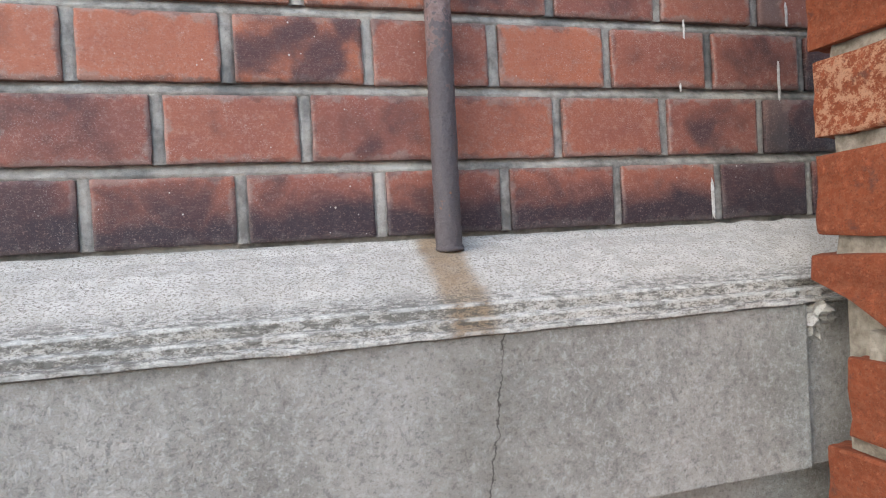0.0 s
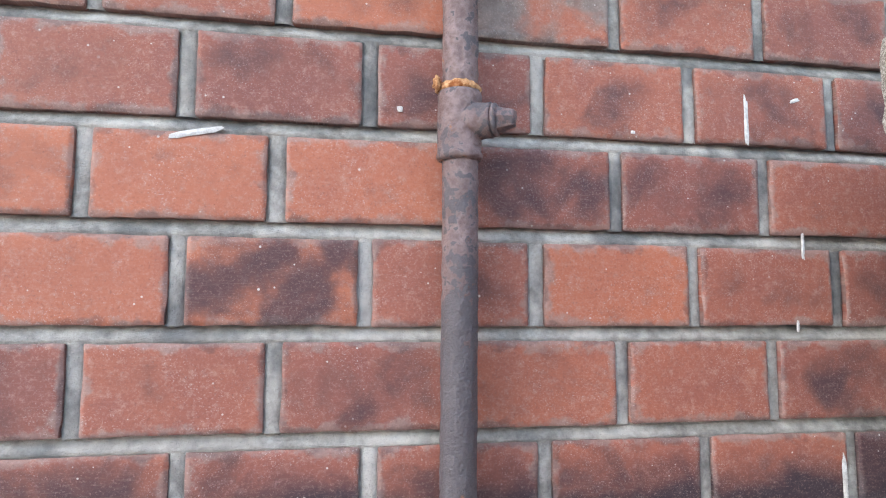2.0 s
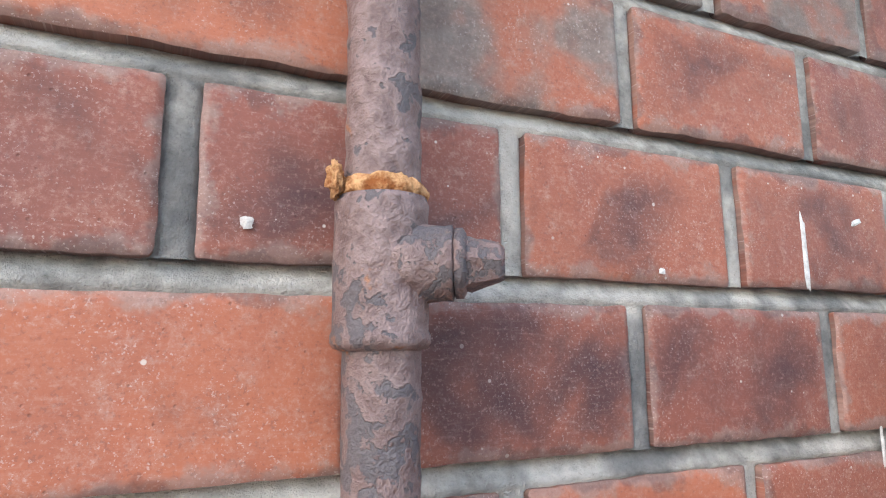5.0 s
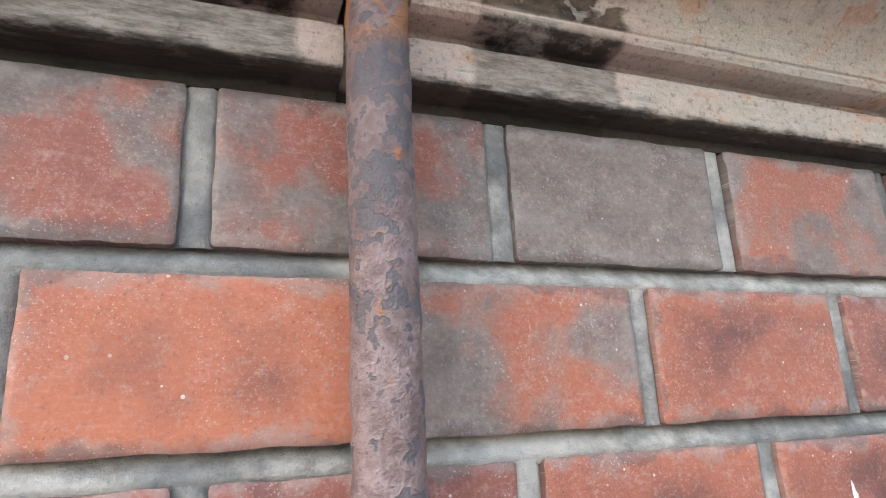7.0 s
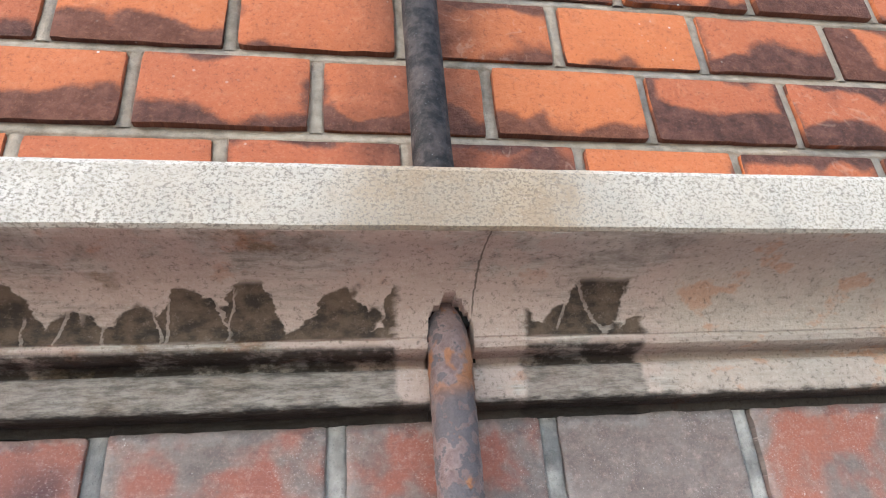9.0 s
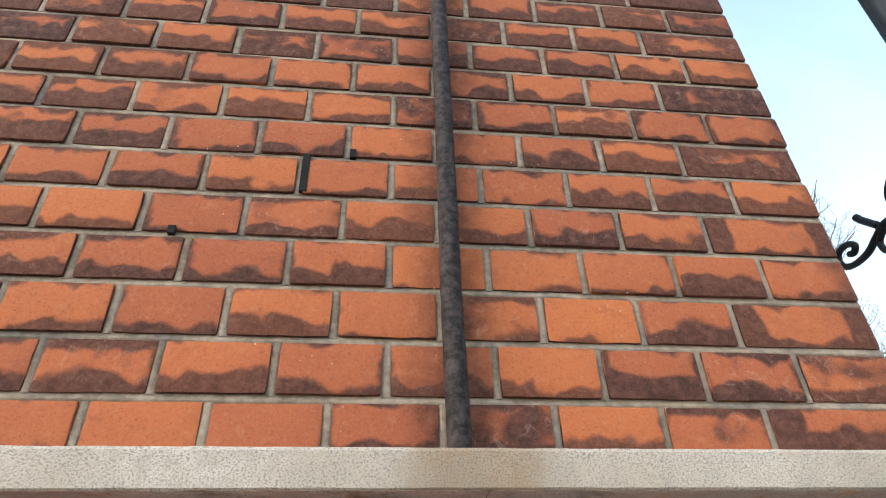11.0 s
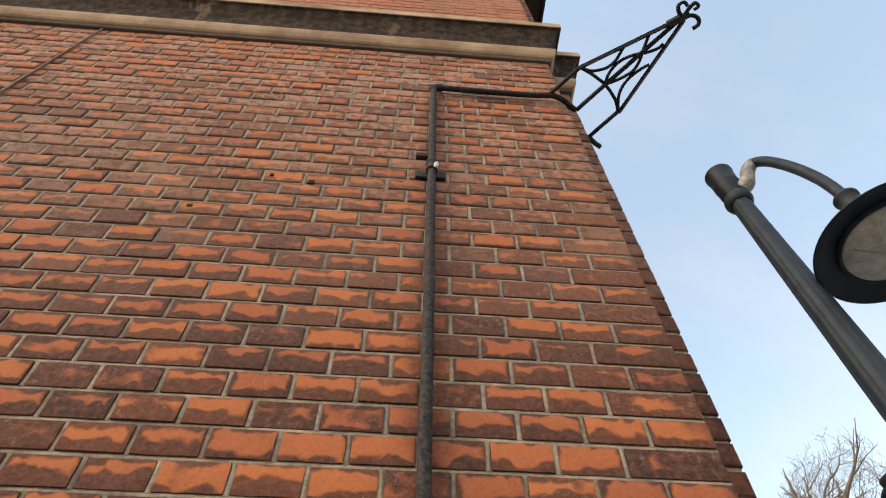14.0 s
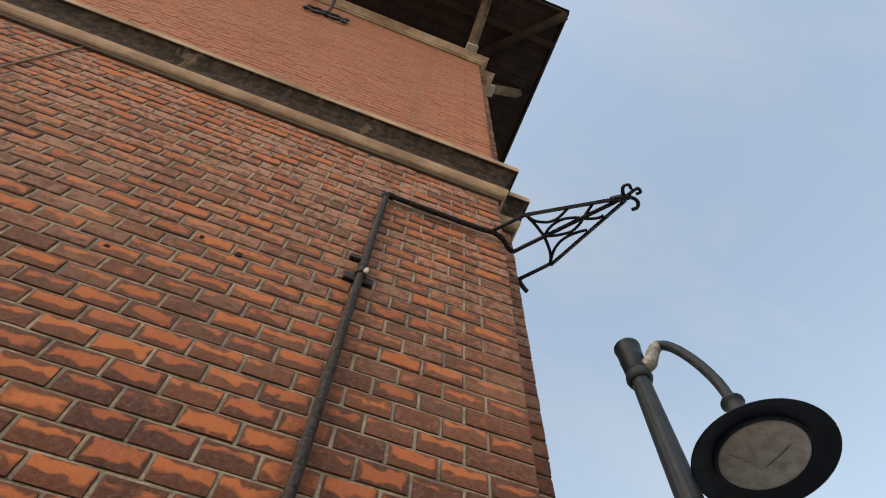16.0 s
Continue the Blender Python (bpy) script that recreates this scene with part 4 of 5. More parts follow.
steps = [((x, WALL_Y), (0, -1)) for x in spaced(-6, CORNER_X - 0.3, 0.3)]
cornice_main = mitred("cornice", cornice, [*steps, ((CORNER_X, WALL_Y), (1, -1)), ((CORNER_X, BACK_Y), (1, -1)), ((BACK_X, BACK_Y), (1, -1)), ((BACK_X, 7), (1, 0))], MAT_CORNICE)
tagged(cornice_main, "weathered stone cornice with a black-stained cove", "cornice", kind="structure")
top_mould = [(0.0, 9.44), (0.022, 9.445), (0.026, 9.49), (0.040, 9.50), (0.050, 9.55), (0.082, 9.60), (0.094, 9.61), (0.096, 9.67), (0.0, 9.69)]
top_band = mitred("top_moulding", top_mould, [((-6, WALL_Y), (0, -1)), ((CORNER_X, WALL_Y), (1, -1)), ((CORNER_X, BACK_Y), (1, -1)), ((BACK_X, BACK_Y), (1, -1)), ((BACK_X, 7), (1, 0))], MAT_CORNICE)
tagged(top_band, "pale stone moulding under the timber eaves", "moulding", kind="structure")

# ---- eaves ----
roof = new("roof_eaves")
tagged(roof, "dark timber eaves of the tower roof with boarded soffit", "roof", kind="structure")
EX, EY, EZ = 1.58, -0.26, 10.35
y = EY
while y < 6.9:
    part("soffit_board", box(-6, EX - 0.01, y, min(y + 0.128, 7), EZ, EZ + 0.025, 0.003), MAT_WOOD, roof)
    y += 0.132
part("fascia", box(-6, EX, EY - 0.03, EY, EZ - 0.05, EZ + 0.16, 0.004), MAT_WOOD, roof)
part("fascia", box(EX, EX + 0.03, EY - 0.03, 7, EZ - 0.05, EZ + 0.16, 0.004), MAT_WOOD, roof)
part("roof_cover", box(-6, EX + 0.06, EY - 0.06, 7, EZ + 0.161, EZ + 0.24, 0.004), MAT_DARK, roof)
for x in (-3.4, -1.4, 0.585):
    part("brace", tube([(x, WALL_Y - 0.10, 9.84), (x, EY + 0.16, EZ - 0.02)], 0.062, 4), MAT_WOOD_PALE, roof, "worn timber brace")
    part("corbel", box(x - 0.07, x + 0.07, WALL_Y - 0.17, WALL_Y, 9.69, 9.80, 0.012), MAT_STONE_PALE, roof, "pale stone corbel")
part("brace", tube([(BACK_X + 0.10, 0.86, 9.84), (EX - 0.16, 0.86, EZ - 0.02)], 0.062, 4), MAT_WOOD_PALE, roof, "worn timber brace")
part("corbel", box(BACK_X, BACK_X + 0.17, 0.79, 0.93, 9.69, 9.80, 0.012), MAT_STONE_PALE, roof, "pale stone corbel")
part("hip_rafter", tube([(CORNER_X, WALL_Y, EZ - 0.06), (EX, EY, EZ - 0.06)], 0.06, 4), MAT_WOOD, roof)
part("purlin", box(-6, EX, 0.10, 0.18, EZ - 0.08, EZ - 0.001, 0.004), MAT_WOOD, roof)

# wall anchor, a curled iron tie on the upper storey
anchor = new("wall_anchor")
tagged(anchor, "black wrought-iron wall anchor with curled ends", "wall anchor")
for s in (-1, 1):
    for up in (-1, 1):
        pts = [(-0.99 + s * a, WALL_Y - 0.03, 8.64 + s * 0.02 + up * b) for a, b in ((0.0, 0.02), (0.05, 0.10), (0.10, 0.13), (0.15, 0.08), (0.19, 0.05), (0.215, 0.09), (0.195, 0.13), (0.17, 0.10))]
        part("curl", tube(smooth_path(pts), 0.015, 8), MAT_IRON, anchor, smooth=True)
part("bar", tube([(-0.985, WALL_Y - 0.02, 8.62), (-1.01, WALL_Y - 0.06, 8.95), (-1.04, WALL_Y - 0.11, 9.20)], [0.014, 0.014, 0.020], 8), MAT_IRON, anchor)
part("bolt", tube([(-0.99, WALL_Y + 0.002, 8.64), (-0.99, WALL_Y - 0.06, 8.64)], 0.03, 8), MAT_IRON, anchor)

# ---- lightning cable on the middle wall ----
cable = part("down_cable", tube([(-1.455, WALL_Y - 0.006, z) for z in spaced(1.95, 4.94, 0.1)], 0.0045, 8), MAT_DOWN, None, smooth=True)
tagged(cable, "thin dark cable running up the brick wall", "cable")

# ---- gas pipe ----
pipe = new("gas_pipe")
tagged(pipe, "old rusty iron gas pipe running up the brick wall", "pipe")


def wavy(z0, z1, step, r):
    zs = spaced(z0, z1, step)
    return [(PIPE_X - 0.0045 * min(1.0, max(0.0, (z - 1.9) * 4)) + 0.0006 * math.sin(z * 9), PIPE_Y, z) for z in zs], [r * (1 + 0.018 * noise.noise((z * 70, 2.2, 0))) for z in zs]


def crusty(bm, amount, scale):
    for v in bm.verts:
        v.co += Vector((v.co.x - PIPE_X, v.co.y - PIPE_Y, 0)).normalized() * noise.fractal(v.co * scale, 1.0, 2.0, 4) * amount
    return bm


p, r = wavy(1.292, 1.5735, 0.002, 0.0126)
part("lower_pipe", crusty(tube(p, r, 48), 0.0006, 170), MAT_PIPE, pipe, "rusty iron pipe with grey paint flakes", True)
p, r = wavy(1.615, 1.905, 0.002, 0.0126)
# the pipe leans back into its hole
p = [(x, y + min(0.017, max(0.0, (z - 1.848) * 0.55)), z) for x, y, z in p]
part("pipe_between_mouldings", crusty(tube(p, r, 48), 0.0007, 150), MAT_PIPE, pipe, "purple-brown rusted pipe", True)
p, r = wavy(1.906, 4.415, 0.02, 0.0136)
part("upper_pipe", crusty(tube(p, r, 24), 0.0005, 90), MAT_PIPE_UP, pipe, "black painted pipe with worn spots", True)

# tee with a side outlet and a plug
tee = part("tee", crusty(lathe([(0.0128, -0.001), (0.0152, 0.0), (0.0163, 0.0015), (0.0163, 0.004), (0.0156, 0.0055), (0.0155, 0.012), (0.0158, 0.026), (0.0155, 0.042), (0.0158, 0.0460), (0.0150, 0.0485), (0.0128, 0.049)], (PIPE_X, PIPE_Y, 1.5715), 48), 0.0003, 130), MAT_PIPE, pipe, "cast tee with a plugged side outlet", True)
way = Vector((0.88, -0.47, 0.0)).normalized()
hub = Vector((PIPE_X, PIPE_Y, 1.5985))
out = lambda d: tuple(hub + way * d)
part("side_outlet", tube([out(0.004), out(0.013), out(0.016), out(0.021), out(0.0235), out(0.024)], [0.0152, 0.0138, 0.0128, 0.0122, 0.0126, 0.0112], 28), MAT_PIPE, tee, "", True)
part("outlet_collar", tube([out(0.0238), out(0.0245), out(0.0270), out(0.0280)], [0.0100, 0.0116, 0.0116, 0.0100], 24), MAT_PIPE, tee, "", True)
bm = tube([out(0.0275), out(0.030), out(0.0345), out(0.0385), out(0.0400)], [0.0095, 0.0092, 0.0076, 0.0070, 0.0055], 7)
for v in bm.verts:
    v.co += noise.noise_vector(v.co * 260) * 0.0011
part("plug", bm, MAT_PIPE, tee, "broken rusty plug")
bm = lathe([(0.0125, 0.000), (0.0146, 0.0004), (0.0151, 0.002), (0.0146, 0.0038), (0.0134, 0.0056), (0.0126, 0.0066)], (PIPE_X, PIPE_Y, 1.6195), 72)
for v in bm.verts:
    v.co += noise.noise_vector(v.co * 210) * 0.0016 + noise.noise_vector(v.co * 620) * 0.0008
part("rust_ring", bm, MAT_RUST, pipe, "bright orange crust of rust", True)
bm = bmesh.new()
bmesh.ops.create_icosphere(bm, subdivisions=4, radius=1)
for v in bm.verts:
    d = v.co.copy()
    v.co = Vector((PIPE_X - 0.0165 + d.x * 0.0022, PIPE_Y - 0.003 + d.y * 0.003, 1.6245 + d.z * 0.0060)) + d * noise.fractal(d * 2.6, 1, 2, 5) * 0.0020
part("rust_lump", bm, MAT_RUST, pipe, "crumbling pale rust lump", True)
bm = lathe([(0.0126, 0.0), (0.0134, 0.0), (0.0138, 0.0012), (0.0139, 0.0030), (0.0126, 0.0050)], (PIPE_X, PIPE_Y, 1.2925), 40)
for v in bm.verts:
    v.co += noise.noise_vector(v.co * 190) * 0.0010
part("rust_foot", bm, MAT_PIPE, pipe, "rust crust at the foot of the pipe", True)

# clamp with wall plates
clamp = part("pipe_clamp", lathe([(0.0135, 0.0), (0.0190, 0.001), (0.0195, 0.006), (0.0165, 0.009), (0.0160, 0.050), (0.0190, 0.054), (0.0195, 0.064), (0.0135, 0.066)], (0.1525, PIPE_Y, 3.645), 24), MAT_PIPE_UP, pipe, "black clamp collar", True)
part("wall_plate", box(0.098, 0.152, WALL_Y - 0.016, WALL_Y + 0.004, 3.775, 3.800, 0.004), MAT_PIPE_UP, clamp)
part("wall_plate", box(0.100, 0.200, WALL_Y - 0.014, WALL_Y + 0.004, 3.628, 3.668, 0.004), MAT_PIPE_UP, clamp)
bm = bmesh.new()
bmesh.ops.create_icosphere(bm, subdivisions=3, radius=1)
for v in bm.verts:
    v.co = Vector((0.166, 0.549, 3.652)) + Vector((v.co.x * 0.008, v.co.y * 0.008, v.co.z * 0.016)) * (1 + 0.3 * noise.noise(v.co * 2))
part("white_tag", bm, MAT_WHITE, clamp, "white lump of insulation")

# turn at the top and the run to the corner
Z_RUN = 4.420
run = smooth_path([(0.185, 0.570, Z_RUN), (0.30, 0.571, Z_RUN), (0.45, 0.572, Z_RUN), (0.60, 0.571, Z_RUN), (0.655, 0.566, Z_RUN), (0.705, 0.578, Z_RUN - 0.003), (0.745, 0.606, Z_RUN - 0.004), (0.775, 0.622, Z_RUN - 0.002)], 6)
part("horizontal_pipe", tube(run, 0.0125, 14), MAT_PIPE_UP, pipe, "", True)
part("elbow", tube(smooth_path([(0.1525, PIPE_Y, 4.385), (0.1525, PIPE_Y, 4.408), (0.164, PIPE_Y + 0.001, 4.420), (0.190, 0.570, 4.420)], 5), 0.0165, 16), MAT_PIPE_UP, pipe, "", True)
wire = part("thin_cable", tube([(0.175, 0.583, 4.397), (0.30, 0.584, 4.396), (0.45, 0.584, 4.395), (0.62, 0.583, 4.396)], 0.004, 8), MAT_CABLE, None, smooth=True)
tagged(wire, "thin grey cable below the horizontal pipe", "cable")

# ---- wrought-iron lamp bracket at the corner ----
bracket = new("lamp_bracket")
tagged(bracket, "black wrought-iron gas lamp bracket with twisted bars and scrolls", "bracket")
ZB = 4.42
A, B, TIP = (0.640, 0.575), (0.758, 0.437), (1.122, 0.208)
C, K, CURL = (0.860, 0.743), (0.962, 0.616), (0.920, 0.785)
M0, M1 = (0.778, 0.624), (0.879, 0.502)
at = lambda q, dz=0.0: (q[0], q[1], ZB + dz)


def mixp(a, b, t):
    return (a[0] + (b[0] - a[0]) * t, a[1] + (b[1] - a[1]) * t)


def twisted(a, b, r, turns, n=60):
    """A square bar twisted about its length."""
    bm = bmesh.new()
    a, b = Vector(a), Vector(b)
    way = (b - a).normalized()
    side = way.cross(Vector((0, 0, 1))).normalized()
    up = way.cross(side)
    rings = []
    for i in range(n + 1):
        t = i / n
        g = turns * 2 * math.pi * t
        rings.append([bm.verts.new(a.lerp(b, t) + (side * math.cos(g + q) + up * math.sin(g + q)) * r) for q in (0, math.pi / 2, math.pi, 1.5 * math.pi)])
    for p, q in zip(rings, rings[1:]):
        for k in range(4):
            bm.faces.new((p[k], p[(k + 1) % 4], q[(k + 1) % 4], q[k]))
    bm.faces.new(rings[0])
    bm.faces.new(rings[-1][::-1])
    return bm


part("front_arm", tube([at(A, 0.001), at(B, 0.001)], 0.0095, 8), MAT_IRON, bracket, smooth=True)
part("front_bar", twisted(at(B), at(TIP), 0.0096, 15), MAT_IRON, bracket, "twisted square bar")
part("side_arm", tube([at(C), at(K)], 0.0095, 8), MAT_IRON, bracket, smooth=True)
part("side_bar", twisted(at((0.966, 0.622)), at((1.136, 0.214)), 0.0096, 15), MAT_IRON, bracket, "twisted square bar")
part("end_curl", tube(smooth_path([at(C, 0), at((0.885, 0.765), -0.004), at(CURL, -0.006)], 5), 0.0115, 8), MAT_IRON, bracket, smooth=True)
part("gas_tube", tube(smooth_path([at(M0, -0.002), at(mixp(M0, M1, 0.5)), at(M1), at(mixp(M1, TIP, 0.5)), at(mixp(M1, TIP, 0.95))], 5), 0.0098, 10), MAT_IRON, bracket, smooth=True)
for pts in (
    (B, (0.811, 0.461), (0.848, 0.482), M1, (0.914, 0.536), (0.945, 0.575), K),
    (B, (0.805, 0.449), (0.844, 0.442), (0.877, 0.426), (0.903, 0.393), (0.918, 0.348), mixp(B, TIP, 0.47)),
    (M1, (0.884, 0.459), (0.902, 0.420), (0.930, 0.391), (0.974, 0.368), (1.022, 0.355), (1.064, 0.334), mixp(K, TIP, 0.74)),
    (M1, (0.918, 0.484), (0.954, 0.461), (0.984, 0.434), (1.000, 0.393), (1.005, 0.340), mixp(B, TIP, 0.70)),
    (K, (0.950, 0.553), (0.956, 0.505), (0.978, 0.463), (1.015, 0.425), mixp(K, TIP, 0.52)),
):
    part("scroll", tube(smooth_path([at(q, 0.004) for q in pts], 6), 0.0072, 8), MAT_IRON, bracket, smooth=True)
part("tip_block", tube([at((1.075, 0.236)), at((1.115, 0.212)), at((1.150, 0.190))], [0.015, 0.019, 0.013], 8), MAT_IRON, bracket)
for pts in (((1.122, 0.205), (1.102, 0.178), (1.099, 0.158), (1.117, 0.147), (1.134, 0.160)), ((1.130, 0.198), (1.145, 0.165), (1.160, 0.147), (1.178, 0.158), (1.164, 0.173))):
    part("tip_curl", tube(smooth_path([at(q) for q in pts], 6), [0.0085] * 13 + [0.007] * 12, 8), MAT_IRON, bracket, smooth=True)
part("hook", tube(smooth_path([(1.135, 0.200, ZB), (1.165, 0.194, ZB - 0.002), (1.190, 0.204, ZB - 0.004), (1.196, 0.226, ZB - 0.006), (1.178, 0.243, ZB - 0.006)], 6), 0.0085, 8), MAT_IRON, bracket, smooth=True)

# ---- garden wall end with coping ----
pier = new("garden_wall")
tagged(pier, "orange brick garden wall with sandy mortar and stone coping", "wall")
PX, PY = 0.462, 0.448
part("core", box(PX + 0.020, PX + 0.25, -2.6, PY - 0.010, 0, 1.515), MAT_PIER_MORTAR, pier, "sandy mortar core")
rnd = random.Random(5)
rows = ((1.4525, 1.520, 0.004), (1.374, 1.4425, 0.000), (1.2885, 1.3605, 0.000), (1.2050, 1.2730, 0.010), (1.1150, 1.1850, -0.024), (1.0300, 1.1030, 0.000), (0.945, 1.017, 0.0))
rows += tuple((0.860 - 0.0858 * i, 0.932 - 0.0858 * i, 0.0) for i in range(10)) + ((0.001, 0.074, 0.0),)
for i, (z0, z1, shift) in enumerate(rows):
    yb = PY + shift
    lengths = (0.128, 0.262) if i % 2 else (0.262, 0.128)
    k = 0
    while yb > -2.4:
        ln = lengths[k % 2] if k else (0.20 if i % 2 else 0.262)
        bm = box(PX, PX + 0.05, yb - ln + 0.012, yb, z0, z1, 0.0035)
        bmesh.ops.subdivide_edges(bm, edges=[e for e in bm.edges if e.calc_length() > 0.03], cuts=4 if z0 > 0.9 else 1, use_grid_fill=True)
        for v in bm.verts:
            if i == 3 and k == 0 and v.co.y > PY - 0.085:
                lift = 1.250 - max(0.0, (PY + 0.002 - v.co.y) - 0.012) * 0.75
                if v.co.z < lift:
                    v.co.z = lift + (v.co.z - z0) * 0.05
            v.co += noise.noise_vector(v.co * 60) * 0.0024 + noise.noise_vector(v.co * 210) * 0.0010
        ob = part("brick", bm, MAT_PIER, pier)
        layer = ob.data.uv_layers.new(name="UVMap")
        for loop in ob.data.loops:
            c = ob.data.vertices[loop.vertex_index].co
            layer.data[loop.index].uv = (c.y * 1.0 + c.x, c.z)
        ob["worn"] = 1.0 if i == 1 else 0.1
        yb -= ln
        k += 1
for (low, _, _), (_, high, shift) in zip(rows, rows[1:]):
    bm = box(PX + 0.007, PX + 0.040, -2.4, PY - 0.016 + min(0.0, shift), high - 0.003, low + 0.003)
    bmesh.ops.subdivide_edges(bm, edges=[e for e in bm.edges if e.calc_length() > 1.0], cuts=200, use_grid_fill=True)
    for v in bm.verts:
        v.co += noise.noise_vector(v.co * 45) * 0.006 + noise.noise_vector(v.co * 150) * 0.0025
    part("mortar_bed", bm, MAT_PIER_MORTAR, pier, "crumbling sandy mortar")
bm = box(0.422, 0.75, -2.6, 0.492, 1.538, 1.648, 0.006)
bmesh.ops.subdivide_edges(bm, edges=[e for e in bm.edges if e.calc_length() > 0.05], cuts=16, use_grid_fill=True)
for v in bm.verts:
    v.co += noise.noise_vector(v.co * 70) * 0.0022
part("coping", bm, MAT_CAP, pier, "speckled cast-stone coping slab")
bm = box(0.456, 0.72, -2.58, 0.462, 1.517, 1.541, 0.006)
bmesh.ops.subdivide_edges(bm, edges=[e for e in bm.edges if e.calc_length() > 0.05], cuts=12, use_grid_fill=True)
for v in bm.verts:
    v.co += noise.noise_vector(v.co * 75) * 0.004
part("bed_joint", bm, MAT_PIER_MORTAR, pier, "ragged mortar bed under the coping")

# ---- street lamp ----
lamp = new("street_lamp")
lamp.location = (0, 0, 0)
tagged(lamp, "dark grey fluted street lamp with a curved arm and round shade", "street lamp")
LX, LY = 1.357, 0.758
bm = bmesh.new()
sides = 64
ring = []
for z in (0.0, 0.9, 2.0, 3.0, 3.948):
    r0 = 0.0365 + 0.0100 * (3.948 - z) / 0.9 if z > 2.5 else 0.053
    ring.append([bm.verts.new((LX + (r0 - 0.0018 * abs(math.sin(4 * a)) ** 8) * math.cos(a), LY + (r0 - 0.0018 * abs(math.sin(4 * a)) ** 8) * math.sin(a), z)) for a in (2 * math.pi * k / sides for k in range(sides))])
for a, b in zip(ring, ring[1:]):
    for k in range(sides):
        bm.faces.new((a[k], a[(k + 1) % sides], b[(k + 1) % sides], b[k]))
part("post", bm, MAT_LAMP, lamp, "", True)
part("post_base", lathe([(0.17, 0.0), (0.17, 0.25), (0.13, 0.32), (0.11, 0.80), (0.085, 0.88), (0.058, 0.92)], (LX, LY, 0), 32), MAT_LAMP, lamp, "", True)
part("knob", lathe([(0.040, 0.0), (0.049, 0.006), (0.054, 0.022), (0.053, 0.038), (0.048, 0.052), (0.044, 0.058)], (LX, LY, 3.905), 32), MAT_LAMP, lamp, "", True)
part("cap", lathe([(0.044, 0.0), (0.047, 0.003), (0.050, 0.085), (0.052, 0.089), (0.052, 0.096), (0.051, 0.100), (0.054, 0.175), (0.057, 0.181), (0.057, 0.189), (0.052, 0.195), (0.0, 0.198)], (LX, LY, 3.958), 32), MAT_LAMP_DARK, lamp, "black cylindrical post cap", True)
SX, SY, SZ = 1.537, 0.563, 3.372
d = Vector((SX - LX, SY - LY, 0))
arm = [Vector((LX, LY, 0)) + d * t + Vector((0, 0, z)) for t, z in ((0.13, 3.985), (0.25, 4.005), (0.36, 4.065), (0.49, 4.086), (0.65, 4.042), (0.82, 3.934), (0.94, 3.810), (0.99, 3.711), (1.0, 3.616))]
arm_path = smooth_path(arm, 5)
part("arm", tube(arm_path[10:], 0.021, 16), MAT_LAMP, lamp, "curved tubular arm", True)
part("arm_socket", tube(arm_path[:16], [0.031] * 6 + [0.028] * 6 + [0.025] * 4, 16), MAT_LAMP_WORN, lamp, "peeled pale socket", True)
part("neck", lathe([(0.022, 0.150), (0.039, 0.148), (0.042, 0.143), (0.042, 0.135), (0.034, 0.131), (0.033, 0.080), (0.040, 0.055), (0.055, 0.035)], (SX, SY, SZ + 0.125), 28), MAT_LAMP, lamp, "", True)
part("set_screw", tube([(SX + 0.03, SY - 0.02, SZ + 0.235), (SX + 0.062, SY - 0.028, SZ + 0.235)], 0.007, 8), MAT_LAMP_DARK, lamp)
shade = part("shade", lathe([(0.040, 0.160), (0.060, 0.150), (0.080, 0.120), (0.100, 0.085), (0.150, 0.050), (0.205, 0.022), (0.229, 0.002), (0.231, -0.003), (0.227, -0.004), (0.200, 0.010), (0.150, 0.016), (0.140, 0.017)], (SX, SY, SZ), 72), MAT_LAMP_DARK, lamp, "black dished metal shade", True)
part("lens", lathe([(0.146, 0.016), (0.145, 0.006), (0.138, -0.003), (0.114, -0.012), (0.062, -0.018), (0.0, -0.020)], (SX, SY, SZ), 64), MAT_LENS, shade, "dusty beige lens", True)
part("lens_ring", lathe([(0.154, 0.016), (0.154, 0.003), (0.150, -0.001), (0.144, 0.004), (0.144, 0.015)], (SX, SY, SZ), 64), MAT_LAMP, shade, "", True)

# thin tubes laid on the lens in place of the bracket seen through it
for a, b in (((1.414, 0.583), (1.536, 0.590)), ((1.545, 0.585), (1.568, 0.478))):
    part("seam", tube([(*a, SZ - 0.0195), (*mixp(a, b, 0.5), SZ - 0.0215), (*b, SZ - 0.0165)], 0.0022, 6), MAT_LAMP_WORN, shade, "brownish line on the lens, standing in for a bracket behind it")

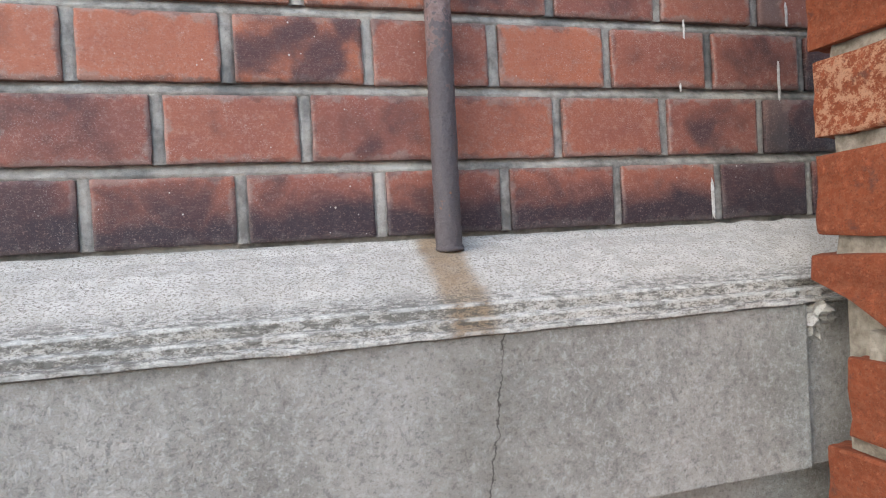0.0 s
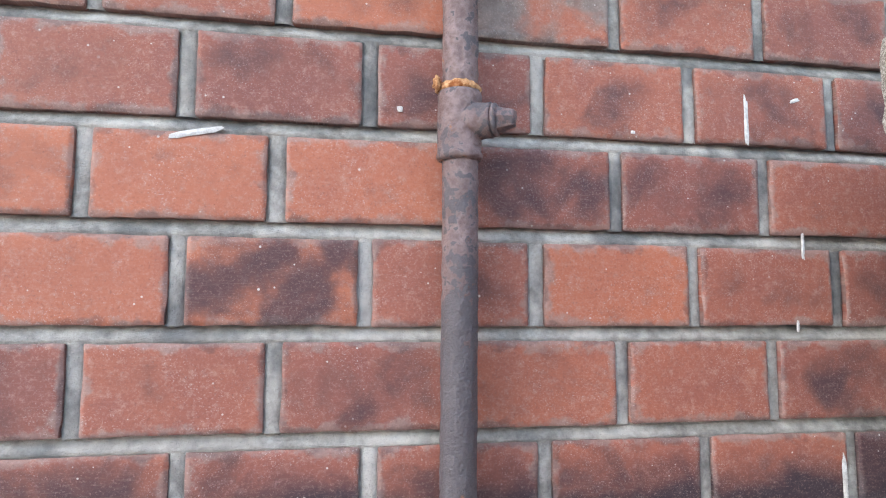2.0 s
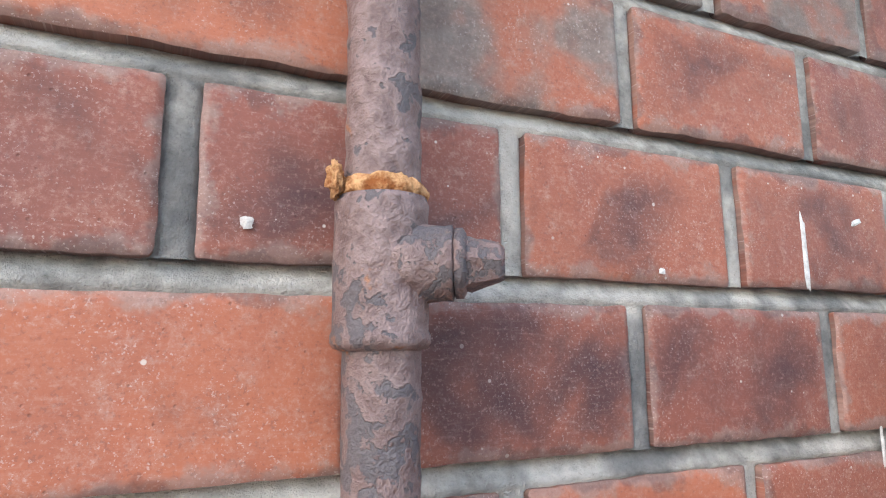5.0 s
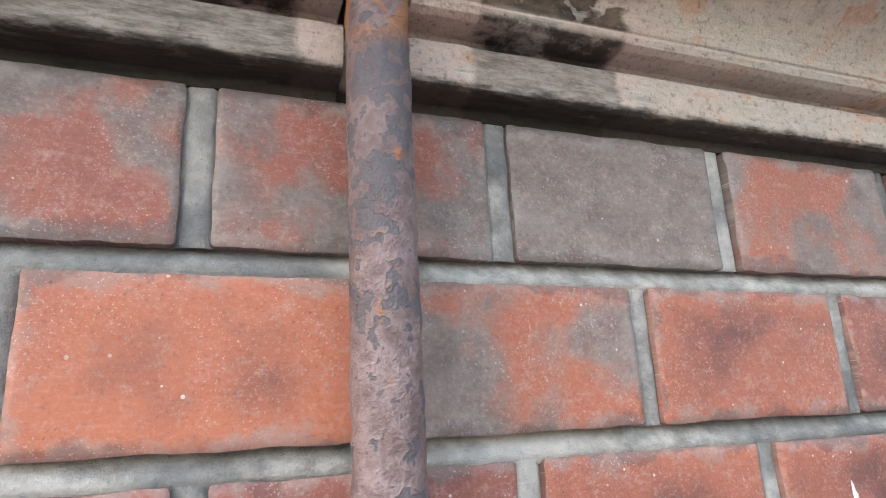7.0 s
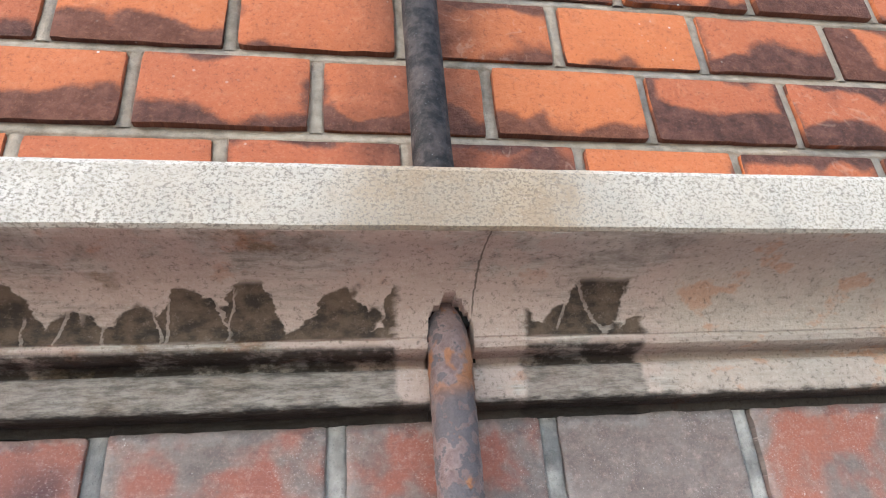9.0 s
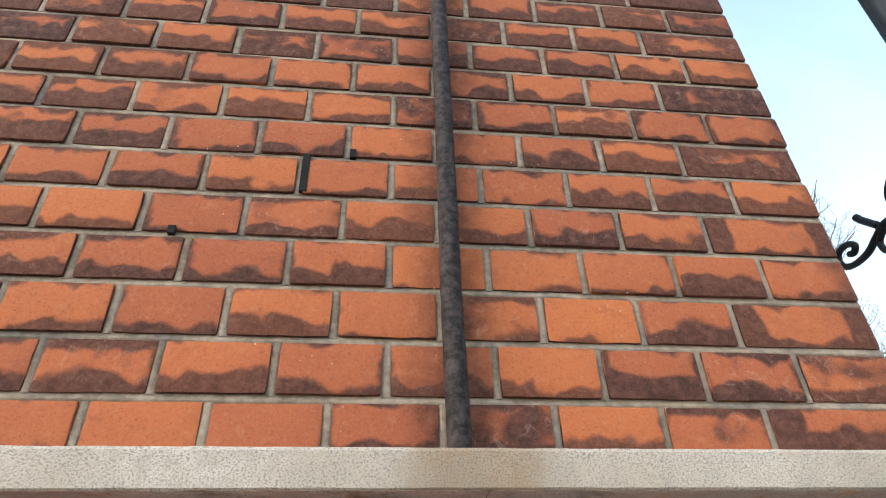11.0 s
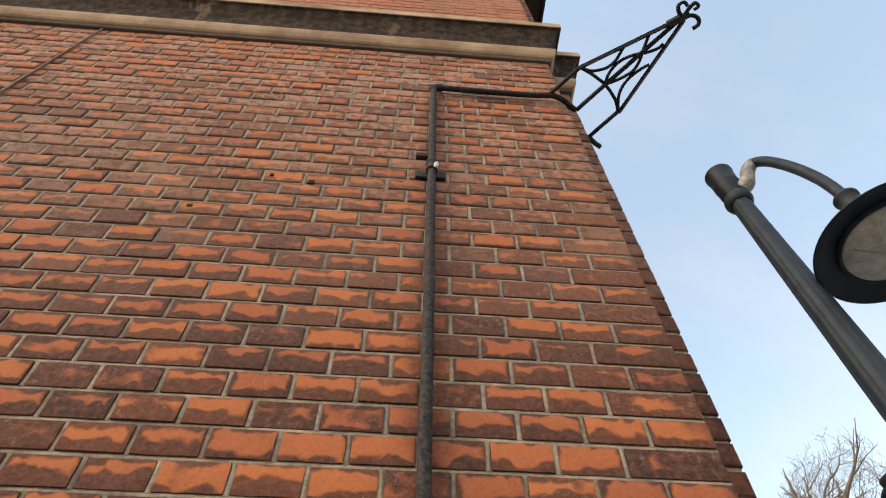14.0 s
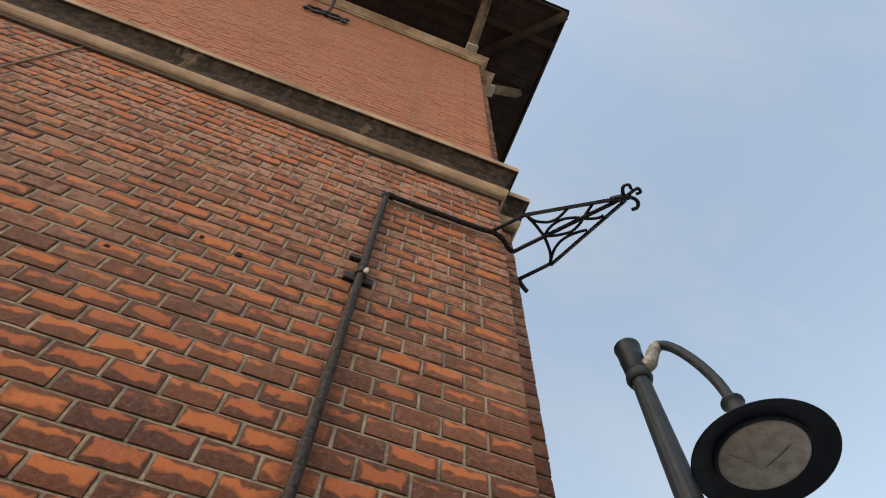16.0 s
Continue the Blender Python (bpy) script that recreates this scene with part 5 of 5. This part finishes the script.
# scroll work on the post, pointing away from the lamp
sc = lambda a, z: (1.331 + 0.041 + 0.203 * a, 0.705 + 0.037 + 1.015 * a, z + 0.034 * (z - 1.8))
for name, r0, pts in (
    ("scroll", 0.0105, ((0.05, 2.655), (0.20, 2.665), (0.294, 2.696), (0.339, 2.719), (0.408, 2.739), (0.457, 2.734), (0.518, 2.721), (0.585, 2.728), (0.639, 2.749), (0.658, 2.782), (0.640, 2.804), (0.594, 2.798), (0.560, 2.773), (0.578, 2.759), (0.599, 2.768))),
    ("scroll", 0.0095, ((0.416, 2.733), (0.458, 2.716), (0.459, 2.688), (0.434, 2.665), (0.393, 2.661), (0.402, 2.680), (0.429, 2.690))),
    ("scroll", 0.0150, ((0.17, 2.655), (0.230, 2.670), (0.286, 2.702), (0.335, 2.743), (0.342, 2.781), (0.301, 2.808), (0.245, 2.804), (0.205, 2.786), (0.229, 2.762), (0.222, 2.745))),
    ("flange", 0.0170, ((0.272, 2.829), (0.235, 2.820), (0.195, 2.806))),
    ("leaf", 0.0120, ((0.502, 2.830), (0.485, 2.806), (0.460, 2.778), (0.436, 2.751))),
):
    part(name, tube(smooth_path([sc(*q) for q in pts], 6), r0, 8), MAT_IRON, lamp, "black iron scroll", True)

# ---- bare tree ----
tree = new("bare_tree")
tagged(tree, "leafless grey-brown tree with fine winter twigs", "tree")
rnd = random.Random(7)
TREE = Vector((12.55, 15.45, 0.0))
CROWN = Vector((13.25, 14.85, 9.6))
wood = {0: bmesh.new(), 1: bmesh.new(), 2: bmesh.new()}


def inside(p):
    """The rounded, uneven outline of the crown."""
    d = p - CROWN
    size = 1.0 + 0.22 * noise.noise(d.normalized() * 2.3)
    return (d.x / 3.3) ** 2 + (d.y / 3.3) ** 2 + (d.z / (4.5 if d.z > 0 else 3.5)) ** 2 < size * size


def limb(start, way, length, r, level, rise):
    """A crooked limb that throws side limbs all along and forks at its end."""
    n = (12, 10, 8, 6, 5, 4)[level]
    pts, radii, p, w = [start.copy()], [r], start.copy(), way.normalized()
    crook = (0.06, 0.17, 0.22, 0.26, 0.30, 0.34)[level]
    for i in range(n):
        w = (w + Vector((rnd.gauss(0, crook), rnd.gauss(0, crook), rnd.gauss(rise, crook * 0.7)))).normalized()
        p = p + w * length / n
        pts.append(p.copy())
        radii.append(max(0.0045, r * (1 - (0.62 if level else 0.5) * (i + 1) / n)))
        if (level > 1 or i > 7) and not inside(p):
            break
    if len(pts) < 3:
        return
    if len(pts) <= n:
        radii = [r0 * (1 - 0.8 * i / len(pts)) for i, r0 in enumerate(radii)]
    tube(pts, radii, (12, 8, 6, 4, 3, 3)[level], False, wood[0 if level == 0 else 1 if level < 3 else 2])
    if level == 5:
        return
    for i in range((6, 3, 2, 1, 1)[level], len(pts)):
        for _ in range(2 if level in (0, 1) and i % 2 or i == len(pts) - 1 else 1):
            if rnd.random() < (0.0, 0.15, 0.28, 0.40, 0.45)[level]:
                continue
            a = rnd.uniform(0, 6.28)
            ahead = (pts[i] - pts[i - 1]).normalized()
            side = ahead.cross(Vector((math.cos(a), math.sin(a), 0.35))).normalized()
            spread = rnd.uniform(0.7, 1.5) if level == 0 else rnd.uniform(0.5, 1.1)
            part_len = (3.6, 2.3, 1.25, 0.75, 0.42)[level] * rnd.uniform(0.6, 1.1)
            limb(pts[i], ahead + side * spread, part_len, min(radii[i] * 0.62, (0.10, 0.045, 0.020, 0.009, 0.005)[level]), level + 1, 0.05 if level else 0.09)


limb(TREE, Vector((0.07, -0.04, 1)), 12.6, 0.27, 0, 0.05)
part("trunk", wood[0], MAT_BARK, tree, smooth=True)
part("crown", wood[1], MAT_BARK, tree, smooth=True)
twigs = part("twig_work", wood[2], MAT_BARK, tree)
tagged(twigs, kind="stuff")

# ---- paint splashes on the lower wall ----
rnd = random.Random(3)


def splash(x, z, w, h, lean=0.0):
    bm = bmesh.new()
    c = bm.verts.new((x, WALL_Y - 0.0018, z))
    ring = []
    for k in range(18):
        a = 2 * math.pi * k / 18
        r = 1 + 0.35 * noise.noise((math.cos(a) * 1.7 + x * 50, math.sin(a) * 1.7 + z * 50, 0))
        dx, dz = math.copysign(abs(math.cos(a)) ** 0.6, math.cos(a)) * w / 2 * r, math.copysign(abs(math.sin(a)) ** 0.6, math.sin(a)) * h / 2 * r
        ring.append(bm.verts.new((x + dx * math.cos(lean) - dz * math.sin(lean), WALL_Y - 0.0012, z + dx * math.sin(lean) + dz * math.cos(lean))))
    for k in range(18):
        bm.faces.new((c, ring[(k + 1) % 18], ring[k]))
    part("paint_splash", bm, MAT_WHITE, wall_low)


for s in ((-0.025, 1.589, 0.036, 0.0045, 0.22), (0.3985, 1.620, 0.0042, 0.042), (0.569, 1.466, 0.0042, 0.044), (0.4725, 1.332, 0.0048, 0.046), (0.117, 1.614, 0.0045, 0.0045),
          (0.443, 1.640, 0.009, 0.003, 0.3), (0.4445, 1.519, 0.0032, 0.020), (0.437, 1.456, 0.0028, 0.010), (0.5835, 1.541, 0.004, 0.032), (0.300, 1.606, 0.004, 0.003), (0.155, 1.545, 0.003, 0.004)):
    splash(*s)
